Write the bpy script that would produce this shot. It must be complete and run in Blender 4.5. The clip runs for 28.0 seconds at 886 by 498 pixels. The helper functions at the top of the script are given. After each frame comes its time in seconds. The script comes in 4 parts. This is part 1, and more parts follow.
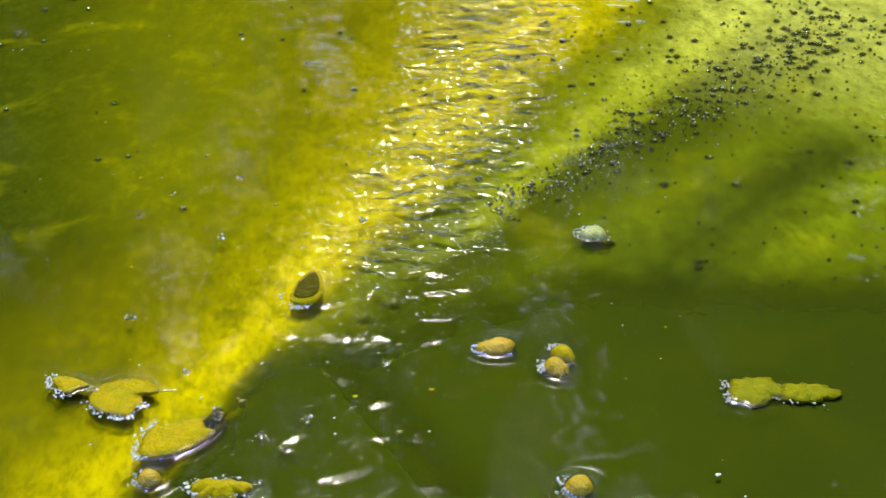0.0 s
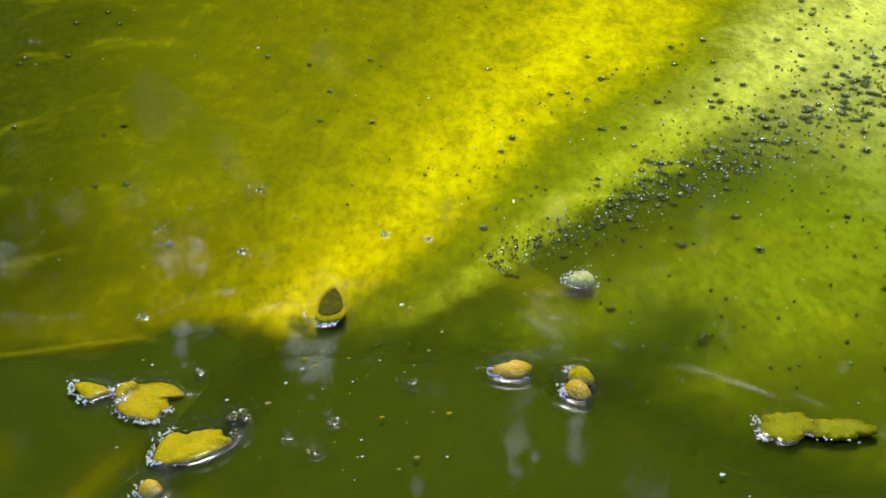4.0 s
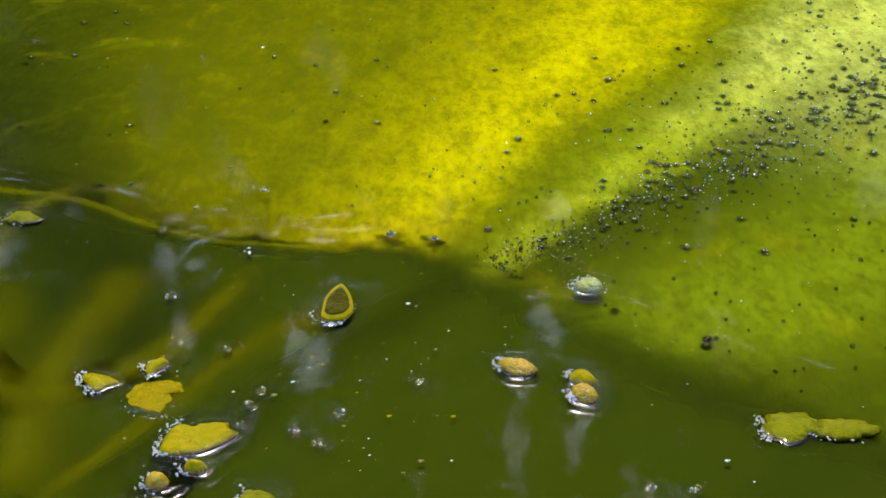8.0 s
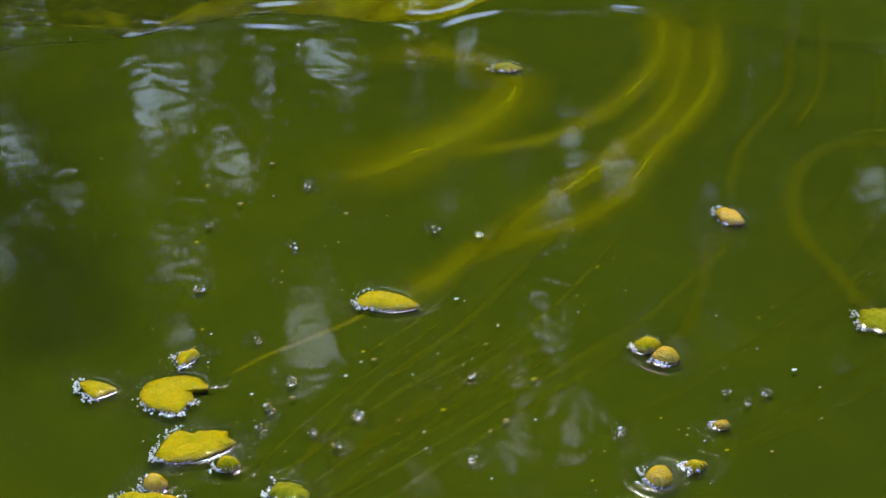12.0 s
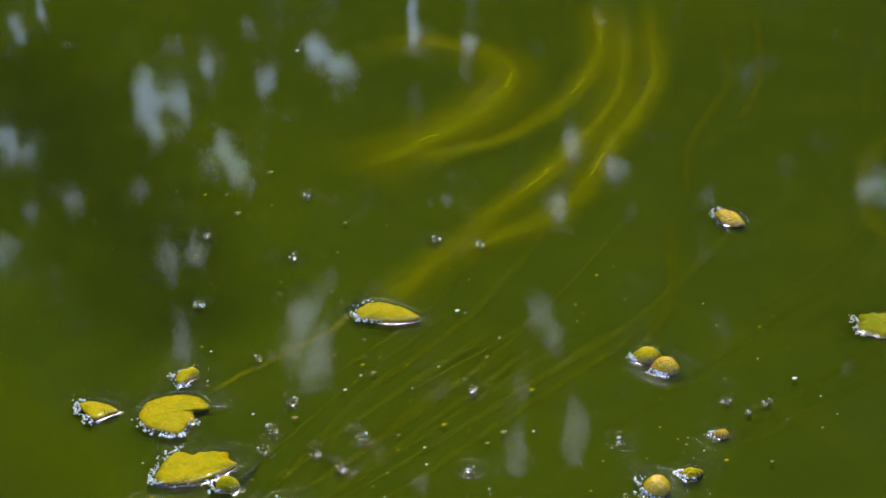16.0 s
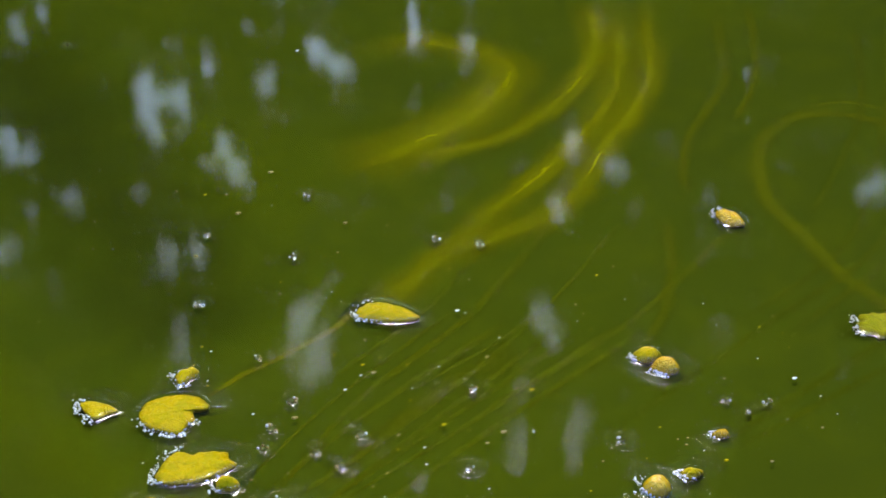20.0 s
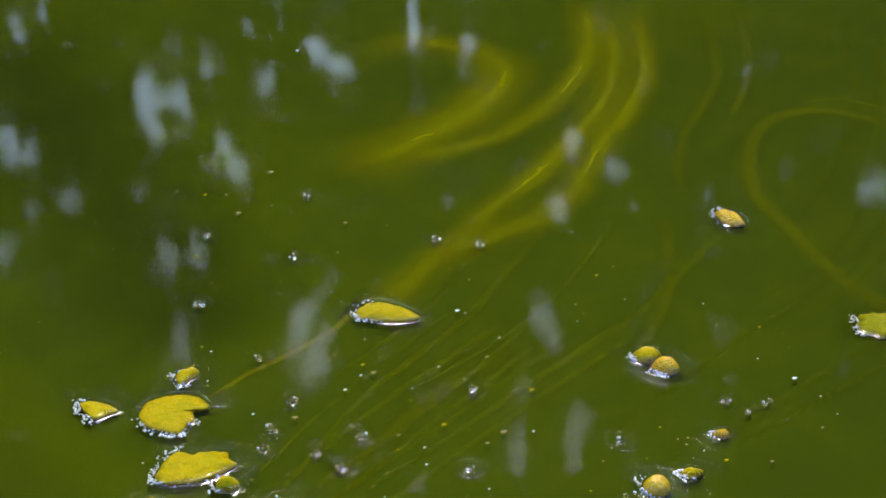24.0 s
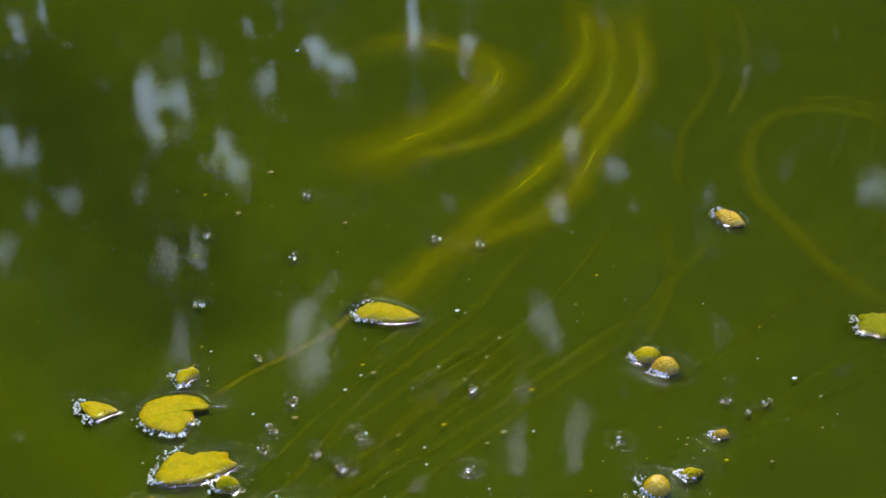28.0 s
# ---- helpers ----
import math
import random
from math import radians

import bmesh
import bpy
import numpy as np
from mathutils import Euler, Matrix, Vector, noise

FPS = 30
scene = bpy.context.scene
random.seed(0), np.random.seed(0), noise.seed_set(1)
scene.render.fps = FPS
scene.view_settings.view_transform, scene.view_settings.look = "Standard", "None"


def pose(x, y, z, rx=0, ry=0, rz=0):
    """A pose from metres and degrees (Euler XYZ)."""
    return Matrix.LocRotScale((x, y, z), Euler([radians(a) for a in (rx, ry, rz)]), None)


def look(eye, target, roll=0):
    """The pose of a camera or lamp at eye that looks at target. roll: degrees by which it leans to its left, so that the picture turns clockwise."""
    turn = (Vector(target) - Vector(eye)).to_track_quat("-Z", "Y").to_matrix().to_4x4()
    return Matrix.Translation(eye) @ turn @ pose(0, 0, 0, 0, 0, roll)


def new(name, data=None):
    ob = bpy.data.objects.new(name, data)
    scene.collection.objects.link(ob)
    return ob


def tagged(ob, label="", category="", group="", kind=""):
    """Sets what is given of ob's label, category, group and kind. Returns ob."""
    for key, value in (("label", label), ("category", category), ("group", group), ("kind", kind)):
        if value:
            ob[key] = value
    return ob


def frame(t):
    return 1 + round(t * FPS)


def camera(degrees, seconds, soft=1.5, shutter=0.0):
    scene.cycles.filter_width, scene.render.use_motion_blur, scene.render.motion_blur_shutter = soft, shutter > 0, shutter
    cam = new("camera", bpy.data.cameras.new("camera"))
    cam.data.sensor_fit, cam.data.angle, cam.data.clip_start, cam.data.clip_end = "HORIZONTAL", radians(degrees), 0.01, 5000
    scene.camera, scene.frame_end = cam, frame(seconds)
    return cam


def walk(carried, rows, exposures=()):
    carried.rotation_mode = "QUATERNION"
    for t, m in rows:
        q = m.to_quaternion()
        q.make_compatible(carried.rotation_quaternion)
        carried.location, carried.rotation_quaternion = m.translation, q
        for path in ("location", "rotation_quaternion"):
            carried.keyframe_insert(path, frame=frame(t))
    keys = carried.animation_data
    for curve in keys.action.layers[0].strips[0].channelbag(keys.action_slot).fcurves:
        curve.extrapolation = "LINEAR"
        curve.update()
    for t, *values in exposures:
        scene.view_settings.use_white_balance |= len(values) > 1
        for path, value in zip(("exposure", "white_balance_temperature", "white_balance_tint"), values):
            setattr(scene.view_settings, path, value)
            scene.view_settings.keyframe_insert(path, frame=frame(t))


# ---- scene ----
# A pond close up: a floating algae mat gives way to dark water with
# streamers of algae, scraps of yellow leaf and air bubbles. Metres.

# ---- camera ----
cam = camera(36.0, 28.0, soft=1.4)
EYE = (0.0, 0.0, 0.3444)
AIM = (0.0, 0.5512, 0.0)
walk(cam, [(0.0, look(EYE, AIM)), (28.0, look(EYE, AIM))],
     [(0.0, 2.28), (3.0, 2.2), (6.0, 2.04), (9.0, 2.0), (10.0, 2.12), (12.0, 2.15), (14.5, 2.13), (17.0, 2.1), (18.0, 2.27), (20.0, 2.32), (21.5, 2.29), (25.0, 2.17), (28.0, 2.16)])

# ---- light: bright hazy sky, soft sun high over the far trees ----
SUN_EL, SUN_AZ = 59.0, 357.0      # degrees; azimuth clockwise from +y
world = bpy.data.worlds.new("sky")
scene.world = world
world.use_nodes = True
wt = world.node_tree
sky = wt.nodes.new("ShaderNodeTexSky")
sky.sky_type = "NISHITA"
sky.sun_disc = False
sky.sun_elevation = radians(SUN_EL)
sky.sun_rotation = radians(SUN_AZ)
sky.air_density = 1.0
sky.dust_density = 1.6
wt.links.new(sky.outputs[0], wt.nodes["Background"].inputs[0])
wt.nodes["Background"].inputs[1].default_value = 0.125
sun = new("sun", bpy.data.lights.new("sun", "SUN"))
sun.data.energy = 1.2
sun.data.angle = radians(10)
sun.data.color = (1.0, 0.90, 0.72)
_a, _e = radians(SUN_AZ), radians(SUN_EL)
sun.matrix_world = look((math.sin(_a) * math.cos(_e) * 20, math.cos(_a) * math.cos(_e) * 20, math.sin(_e) * 20), (0, 0.5, 0))


# ---- materials ----
class Mat:
    """A small helper round a node tree."""

    def __init__(self, name):
        self.m = bpy.data.materials.new(name)
        self.m.use_nodes = True
        self.t = self.m.node_tree
        self.t.nodes.clear()
        self.out = self.t.nodes.new("ShaderNodeOutputMaterial")

    def n(self, kind, operation="", blend="", clamp=False, smooth=False, attribute=""):
        node = self.t.nodes.new("ShaderNode" + kind)
        if operation:
            node.operation = operation
        if blend:
            node.blend_type = blend
        if clamp:
            node.use_clamp = True
        if smooth:
            node.interpolation_type = "SMOOTHSTEP"
        if attribute:
            node.attribute_name = attribute
        return node

    def link(self, a, b):
        self.t.links.new(a, b)

    def put(self, sock, value):
        if isinstance(value, bpy.types.NodeSocket):
            self.t.links.new(value, sock)
        else:
            sock.default_value = value

    def math(self, op, a, b=0.0, c=0.0, clamp=False):
        node = self.n("Math", operation=op, clamp=clamp)
        for s, v in zip(node.inputs, (a, b, c)):
            self.put(s, v)
        return node.outputs[0]

    def remap(self, v, a, b, c=0.0, d=1.0, smooth=True):
        node = self.n("MapRange", smooth=smooth)
        for s, x in zip(node.inputs, (v, a, b, c, d)):
            self.put(s, x)
        return node.outputs[0]

    def coords(self, kind="Object", scale=(1, 1, 1), loc=(0, 0, 0)):
        tc = self.n("TexCoord")
        mp = self.n("Mapping")
        mp.inputs["Scale"].default_value = scale
        mp.inputs["Location"].default_value = loc
        self.link(tc.outputs[kind], mp.inputs[0])
        return mp.outputs[0]

    def noise(self, vec, scale, detail=4.0, rough=0.55, warp=0.0):
        node = self.n("TexNoise")
        self.put(node.inputs["Vector"], vec)
        node.inputs["Scale"].default_value = scale
        node.inputs["Detail"].default_value = detail
        node.inputs["Roughness"].default_value = rough
        node.inputs["Distortion"].default_value = warp
        return node.outputs[0]

    def ramp(self, v, stops):
        node = self.n("ValToRGB")
        els = node.color_ramp.elements
        while len(els) < len(stops):
            els.new(0.5)
        for e, (p, c) in zip(els, stops):
            e.position = p
            e.color = (*c, 1.0)
        self.put(node.inputs[0], v)
        return node.outputs[0]

    def mix(self, f, a, b, blend="MIX"):
        node = self.n("MixRGB", blend=blend)
        for s, v in zip(node.inputs, (f, a, b)):
            self.put(s, v if not isinstance(v, tuple) else (*v, 1.0))
        return node.outputs[0]

    def bump(self, h, dist, strength=1.0):
        node = self.n("Bump")
        self.put(node.inputs["Height"], h)
        self.put(node.inputs["Distance"], dist)
        node.inputs["Strength"].default_value = strength
        return node.outputs[0]

    def body(self, colour, rough=0.6, spec=0.5, normal=None, alpha=None, coat=0.0, sss=0.0, trans=0.0):
        b = self.n("BsdfPrincipled")
        self.put(b.inputs["Base Color"], colour if not isinstance(colour, tuple) else (*colour, 1.0))
        self.put(b.inputs["Roughness"], rough)
        b.inputs["Specular IOR Level"].default_value = spec
        b.inputs["Coat Weight"].default_value = coat
        b.inputs["Coat Roughness"].default_value = 0.08
        b.inputs["Transmission Weight"].default_value = trans
        if sss:
            b.inputs["Subsurface Weight"].default_value = sss
            b.inputs["Subsurface Radius"].default_value = (0.004, 0.003, 0.0006)
            b.inputs["Subsurface Scale"].default_value = 0.5
        if normal is not None:
            self.link(normal, b.inputs["Normal"])
        if alpha is not None:
            self.put(b.inputs["Alpha"], alpha)
        self.link(b.outputs[0], self.out.inputs[0])
        return self.m


def water_film(name, ripples):
    """Clear water skin: gloss by Fresnel over plain see-through."""
    k = Mat(name)
    glossy, clear, mixer = k.n("BsdfGlossy"), k.n("BsdfTransparent"), k.n("MixShader")
    glossy.inputs["Roughness"].default_value = 0.05
    fres = k.n("Fresnel")
    fres.inputs["IOR"].default_value = 1.33
    if ripples:
        v = k.coords()
        sep = k.n("SeparateXYZ")
        k.link(v, sep.inputs[0])
        x, y = sep.outputs[0], sep.outputs[1]
        # dry floating algae break the gloss along one stretch of the skin
        film = k.math("MULTIPLY", k.remap(x, -2.42, -2.28), k.remap(x, -0.06, -0.15))
        film = k.math("MULTIPLY", film, k.remap(k.math("ADD", y, k.math("MULTIPLY", k.noise(v, 11.0, 3.0), 0.08)), 0.56, 0.64))
        # one ruffled belt, a breath of wind on either side of it, then calm
        mid = k.math("SUBTRACT", x, k.math("MULTIPLY_ADD", y, 0.2, -0.13))
        gust = k.remap(k.math("ABSOLUTE", mid), 0.065, 0.012, 0.0, 2.2)
        gust = k.math("MULTIPLY", gust, k.remap(y, 0.44, 0.60, 0.15, 1.0))
        k.put(glossy.inputs["Roughness"], k.math("MULTIPLY_ADD", gust, 0.045, 0.05))
        gust = k.math("ADD", gust, k.remap(x, -0.28, 0.02, 0.0, 0.08))
        gust = k.math("ADD", gust, k.remap(k.math("ABSOLUTE", k.math("ADD", x, 2.68)), 0.42, 0.1, 0.0, 0.018))
        gust = k.math("ADD", gust, k.remap(x, -3.4, -2.9, 0.0, 0.012))
        amp = k.math("MULTIPLY_ADD", gust, 0.001, 0.000006)
        vs = k.coords(scale=(1.2, 1.5, 1.0))
        h = k.math("ADD", k.noise(vs, 36.0, 1.5, 0.45, 0.8), k.math("MULTIPLY", k.noise(vs, 110.0, 1.0, 0.5, 0.4), 0.16))
        first = k.bump(h, k.math("MULTIPLY", amp, 6.0))
        swell = k.n("Bump")
        k.put(swell.inputs["Height"], k.noise(v, 9.0, 1.0, 0.4))
        swell.inputs["Distance"].default_value = 0.00022
        k.link(first, swell.inputs["Normal"])
        for node in (glossy, fres):
            k.link(swell.outputs[0], node.inputs["Normal"])
    shine = fres.outputs[0]
    if ripples:
        shine = k.math("MULTIPLY", shine, k.math("MULTIPLY_ADD", film, -0.96, 1.0))
    k.link(shine, mixer.inputs[0])
    k.link(clear.outputs[0], mixer.inputs[1])
    k.link(glossy.outputs[0], mixer.inputs[2])
    k.link(mixer.outputs[0], k.out.inputs[0])
    return k.m


def bubble_film(name):
    """Thin dirty skin of an air bubble: tinted see-through under gloss."""
    k = Mat(name)
    glossy, clear, dirt, mixer, base = k.n("BsdfGlossy"), k.n("BsdfTransparent"), k.n("BsdfDiffuse"), k.n("MixShader"), k.n("MixShader")
    glossy.inputs["Roughness"].default_value = 0.05
    glossy.inputs["Color"].default_value = (0.85, 0.9, 0.7, 1)
    clear.inputs["Color"].default_value = (0.96, 0.96, 0.88, 1)
    f = k.noise(k.coords(), 900.0, 3.0)
    k.link(k.mix(f, (0.05, 0.065, 0.008), (0.15, 0.16, 0.035)), dirt.inputs["Color"])
    k.put(base.inputs[0], k.remap(f, 0.35, 0.65, 0.15, 0.6))
    k.link(clear.outputs[0], base.inputs[1])
    k.link(dirt.outputs[0], base.inputs[2])
    fres = k.n("Fresnel")
    fres.inputs["IOR"].default_value = 1.34
    k.link(fres.outputs[0], mixer.inputs[0])
    k.link(base.outputs[0], mixer.inputs[1])
    k.link(glossy.outputs[0], mixer.inputs[2])
    k.link(mixer.outputs[0], k.out.inputs[0])
    return k.m


def murky_colour(k):
    v = k.n("NewGeometry").outputs["Position"]
    big = k.noise(v, 3.2, 3.0, 0.5, 0.5)
    small = k.noise(v, 26.0, 4.0, 0.6, 0.8)
    c = k.mix(k.remap(big, 0.35, 0.7), (0.0242, 0.0370, 0.0024), (0.0310, 0.0455, 0.0016))
    return k.mix(k.math("MULTIPLY", k.remap(small, 0.4, 0.75), 0.35), c, (0.042, 0.057, 0.0016))


def murk_material(name, soft):
    k = Mat(name)
    c = murky_colour(k)
    alpha = None
    if soft:
        uv = k.coords("UV")
        sep = k.n("SeparateXYZ")
        k.link(uv, sep.inputs[0])
        ragged = k.math("MULTIPLY", k.math("SUBTRACT", k.noise(k.coords(), 45.0, 4.0, 0.6, 1.0), 0.5), 0.7)
        inward = k.remap(k.math("ADD", sep.outputs[1], ragged), 0.1, 0.95)
        side = k.remap(sep.outputs[0], 0.0, 1.0)
        alpha = k.math("MULTIPLY", inward, side)
    return k.body(c, 0.95, 0.0, alpha=alpha)


def mat_material():
    """Algae mat: bright and dark bands that fan from one rim point, mottled."""
    k = Mat("algae_mat")
    v = k.coords()
    sep = k.n("SeparateXYZ")
    k.link(v, sep.inputs[0])
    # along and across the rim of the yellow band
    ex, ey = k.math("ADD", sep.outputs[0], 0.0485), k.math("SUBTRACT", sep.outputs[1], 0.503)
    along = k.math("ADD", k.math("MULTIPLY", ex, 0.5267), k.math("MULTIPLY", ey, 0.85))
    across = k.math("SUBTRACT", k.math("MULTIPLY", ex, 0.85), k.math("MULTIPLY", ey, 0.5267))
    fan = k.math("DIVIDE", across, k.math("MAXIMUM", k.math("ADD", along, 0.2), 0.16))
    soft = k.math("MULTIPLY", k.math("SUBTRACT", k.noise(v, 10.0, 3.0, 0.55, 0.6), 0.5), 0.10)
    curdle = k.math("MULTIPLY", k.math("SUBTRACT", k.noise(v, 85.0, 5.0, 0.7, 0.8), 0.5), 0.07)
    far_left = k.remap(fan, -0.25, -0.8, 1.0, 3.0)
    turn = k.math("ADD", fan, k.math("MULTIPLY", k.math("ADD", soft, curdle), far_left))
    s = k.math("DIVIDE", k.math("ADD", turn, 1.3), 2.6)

    def at(a):
        return (a + 1.3) / 2.6

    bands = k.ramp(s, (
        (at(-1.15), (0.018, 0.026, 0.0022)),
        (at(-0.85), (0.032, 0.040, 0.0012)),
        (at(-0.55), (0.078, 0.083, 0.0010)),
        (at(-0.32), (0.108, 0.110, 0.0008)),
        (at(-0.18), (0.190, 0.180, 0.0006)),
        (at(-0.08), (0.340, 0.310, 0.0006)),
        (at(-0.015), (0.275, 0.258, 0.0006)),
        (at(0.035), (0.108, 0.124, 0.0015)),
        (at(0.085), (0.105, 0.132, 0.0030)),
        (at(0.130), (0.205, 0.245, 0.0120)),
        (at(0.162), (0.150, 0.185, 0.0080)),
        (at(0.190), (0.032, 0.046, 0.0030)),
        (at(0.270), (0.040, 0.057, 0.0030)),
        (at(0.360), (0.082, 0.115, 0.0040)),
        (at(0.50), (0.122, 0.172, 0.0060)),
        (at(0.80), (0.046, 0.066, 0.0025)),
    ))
    # darker near the open water, paler far along
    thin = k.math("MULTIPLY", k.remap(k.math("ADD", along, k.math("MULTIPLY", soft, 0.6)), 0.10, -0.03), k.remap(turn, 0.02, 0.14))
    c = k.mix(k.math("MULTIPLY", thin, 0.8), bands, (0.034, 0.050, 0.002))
    pale_end = k.math("MULTIPLY", k.remap(k.math("ADD", along, k.math("MULTIPLY", curdle, 0.8)), 0.20, 0.42), k.remap(turn, 0.03, 0.13))
    c = k.mix(k.math("MULTIPLY", pale_end, 0.62), c, (0.42, 0.47, 0.14))
    patch = k.noise(v, 22.0, 4.0, 0.6, 0.5)
    c = k.mix(k.remap(patch, 0.52, 0.70, 0.0, 0.32), c, (0.170, 0.172, 0.0012))
    c = k.mix(k.remap(patch, 0.48, 0.32, 0.0, 0.30), c, (0.040, 0.050, 0.0015))
    tall = k.coords(scale=(1.0, 0.55, 1.0))
    lumps = k.noise(tall, 95.0, 6.0, 0.68, 0.15)
    fine = k.noise(tall, 270.0, 4.0, 0.7, 0.0)
    c = k.mix(k.remap(lumps, 0.54, 0.33, 0.0, 0.42), c, (0.048, 0.062, 0.003))
    c = k.mix(k.remap(lumps, 0.52, 0.72, 0.0, 0.45), c, k.mix(1.0, c, (1.7, 1.65, 1.5), "MULTIPLY"))
    c = k.mix(k.remap(fine, 0.53, 0.36, 0.0, 0.32), c, (0.050, 0.058, 0.004))
    c = k.mix(1.0, c, (1.13, 1.11, 0.66), "MULTIPLY")
    n = k.bump(k.math("ADD", lumps, k.math("MULTIPLY", fine, 0.3)), 0.0008)
    return k.body(c, 0.9, 0.0, normal=n)


def disc_material(name):
    """Flat dark disc that fades outwards from a bubble."""
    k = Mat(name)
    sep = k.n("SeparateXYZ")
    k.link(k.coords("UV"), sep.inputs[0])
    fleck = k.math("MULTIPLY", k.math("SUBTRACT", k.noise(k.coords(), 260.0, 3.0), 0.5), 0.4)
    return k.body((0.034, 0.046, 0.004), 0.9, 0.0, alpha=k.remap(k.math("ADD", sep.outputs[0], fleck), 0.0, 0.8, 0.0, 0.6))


def streamer_material(name, colour, strength, streaks):
    k = Mat(name)
    uv = k.coords("UV")
    sep = k.n("SeparateXYZ")
    k.link(uv, sep.inputs[0])
    drift = k.math("MULTIPLY", k.math("SUBTRACT", k.noise(k.coords(), 30.0, 3.0, 0.6, 0.8), 0.5), 0.55)
    across = k.math("ABSOLUTE", k.math("ADD", k.math("MULTIPLY_ADD", sep.outputs[1], 2.0, -1.0), drift))
    lines = k.noise(k.coords("UV", scale=(1.3, streaks, 1.0)), 1.0, 4.0, 0.65, 0.7)
    a = k.math("MULTIPLY", k.math("POWER", k.remap(across, 1.0, -0.1), 1.4), k.remap(lines, 0.25, 0.80, 0.5, 0.95))
    edge = k.remap(k.math("ABSOLUTE", k.math("MULTIPLY_ADD", sep.outputs[1], 2.0, -1.0)), 1.0, 0.7)
    ends = k.n("Attribute", attribute="fade").outputs["Fac"]
    a = k.math("MULTIPLY", k.math("MULTIPLY", a, edge), k.math("MULTIPLY", ends, strength))
    c = k.mix(lines, colour, tuple(x * 1.25 for x in colour))
    return k.body(c, 0.95, 0.0, alpha=a)


def leaf_material(name, a, b, dark, wet=0.6, gloss=(0.25, 0.5)):
    k = Mat(name)
    info = k.n("ObjectInfo")
    mp = k.n("VectorMath", operation="ADD")
    k.link(k.coords(), mp.inputs[0])
    k.link(info.outputs["Location"], mp.inputs[1])
    v = mp.outputs[0]
    big, fine = k.noise(v, 150.0, 4.0, 0.65, 0.8), k.noise(v, 620.0, 4.0, 0.65, 0.5)
    c = k.mix(k.remap(big, 0.35, 0.65), a, b)
    c = k.mix(k.remap(fine, 0.54, 0.72, 0.0, 0.45), c, dark)
    n = k.bump(k.math("ADD", big, k.math("MULTIPLY", fine, 0.3)), 0.0022)
    return k.body(c, k.remap(fine, 0.3, 0.7, *gloss), wet, normal=n)


def plain_material(name, colour, rough, spec=0.5, coat=0.0, scale=60.0, trans=0.0):
    k = Mat(name)
    f = k.noise(k.coords(), scale, 4.0, 0.6)
    c = k.mix(k.remap(f, 0.3, 0.7), tuple(x * 0.7 for x in colour), tuple(min(1.0, x * 1.25) for x in colour))
    return k.body(c, rough, spec, coat=coat, normal=k.bump(f, 0.3 / scale * 0.2), trans=trans)


M_WATER = water_film("water_skin", True)
M_RIM = water_film("water_rim", False)
M_MURK = murk_material("murky_water", False)
M_FRONT = murk_material("murky_front", True)
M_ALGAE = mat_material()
M_STREAM = streamer_material("algae_streamer", (0.092, 0.102, 0.0006), 1.0, 6.0)
M_WISP = streamer_material("algae_wisp", (0.054, 0.068, 0.0012), 0.75, 6.0)
M_TAIL = streamer_material("algae_tail", (0.098, 0.106, 0.0008), 0.95, 2.0)
M_RING = streamer_material("algae_ring", (0.070, 0.084, 0.0010), 0.6, 5.0)
M_FINE = streamer_material("algae_streak", (0.062, 0.079, 0.0012), 0.62, 4.0)
M_FAINT = streamer_material("faint_streak", (0.052, 0.068, 0.0012), 0.42, 4.0)
M_CLOUD = streamer_material("green_cloud", (0.056, 0.080, 0.0012), 0.65, 3.0)
M_DARK = streamer_material("dark_left_tone", (0.017, 0.026, 0.003), 0.65, 2.0)
M_LOBE = streamer_material("dark_lobe", (0.026, 0.038, 0.003), 0.95, 2.0)
M_SKIRT = streamer_material("algae_skirt", (0.115, 0.120, 0.001), 0.9, 3.0)
M_CURL = streamer_material("algae_cloud", (0.084, 0.088, 0.0006), 1.0, 2.5)
M_YELLOW = leaf_material("yellow_leaf", (0.300, 0.228, 0.0003), (0.235, 0.202, 0.0003), (0.120, 0.075, 0.0005), 0.05, (0.2, 0.4))
M_ORANGE = leaf_material("orange_leaf", (0.330, 0.200, 0.0003), (0.300, 0.215, 0.0003), (0.20, 0.11, 0.001), 0.4, (0.10, 0.2))
M_GREENISH = leaf_material("green_leaf", (0.120, 0.130, 0.0005), (0.165, 0.162, 0.0006), (0.045, 0.050, 0.001), 0.05)
M_BROWN = leaf_material("brown_leaf", (0.056, 0.050, 0.001), (0.040, 0.038, 0.001), (0.085, 0.074, 0.001), 0.03)
M_PALE = leaf_material("pale_leaf", (0.26, 0.28, 0.05), (0.30, 0.31, 0.14), (0.15, 0.17, 0.03), 0.3)
# pale beads: froth on the leaves, painted glints on the mat's bubbles
M_FROTH_GLINT = plain_material("froth", (0.42, 0.45, 0.42), 0.08, 0.7, 1.0, 500.0)
M_BUBBLE = bubble_film("scummy_bubble")
M_DISC = disc_material("bubble_disc")
M_SPECK = plain_material("speck", (0.13, 0.095, 0.004), 0.4, 0.5, 0.3, 900.0)
M_BANK = plain_material("earth_and_grass", (0.05, 0.065, 0.02), 0.95, 0.1, 0.0, 3.0)
M_BARK = plain_material("bark", (0.09, 0.07, 0.05), 0.9, 0.2, 0.0, 14.0)
M_LEAVES = plain_material("tree_leaves", (0.035, 0.055, 0.016), 0.6, 0.3, 0.0, 4.0)


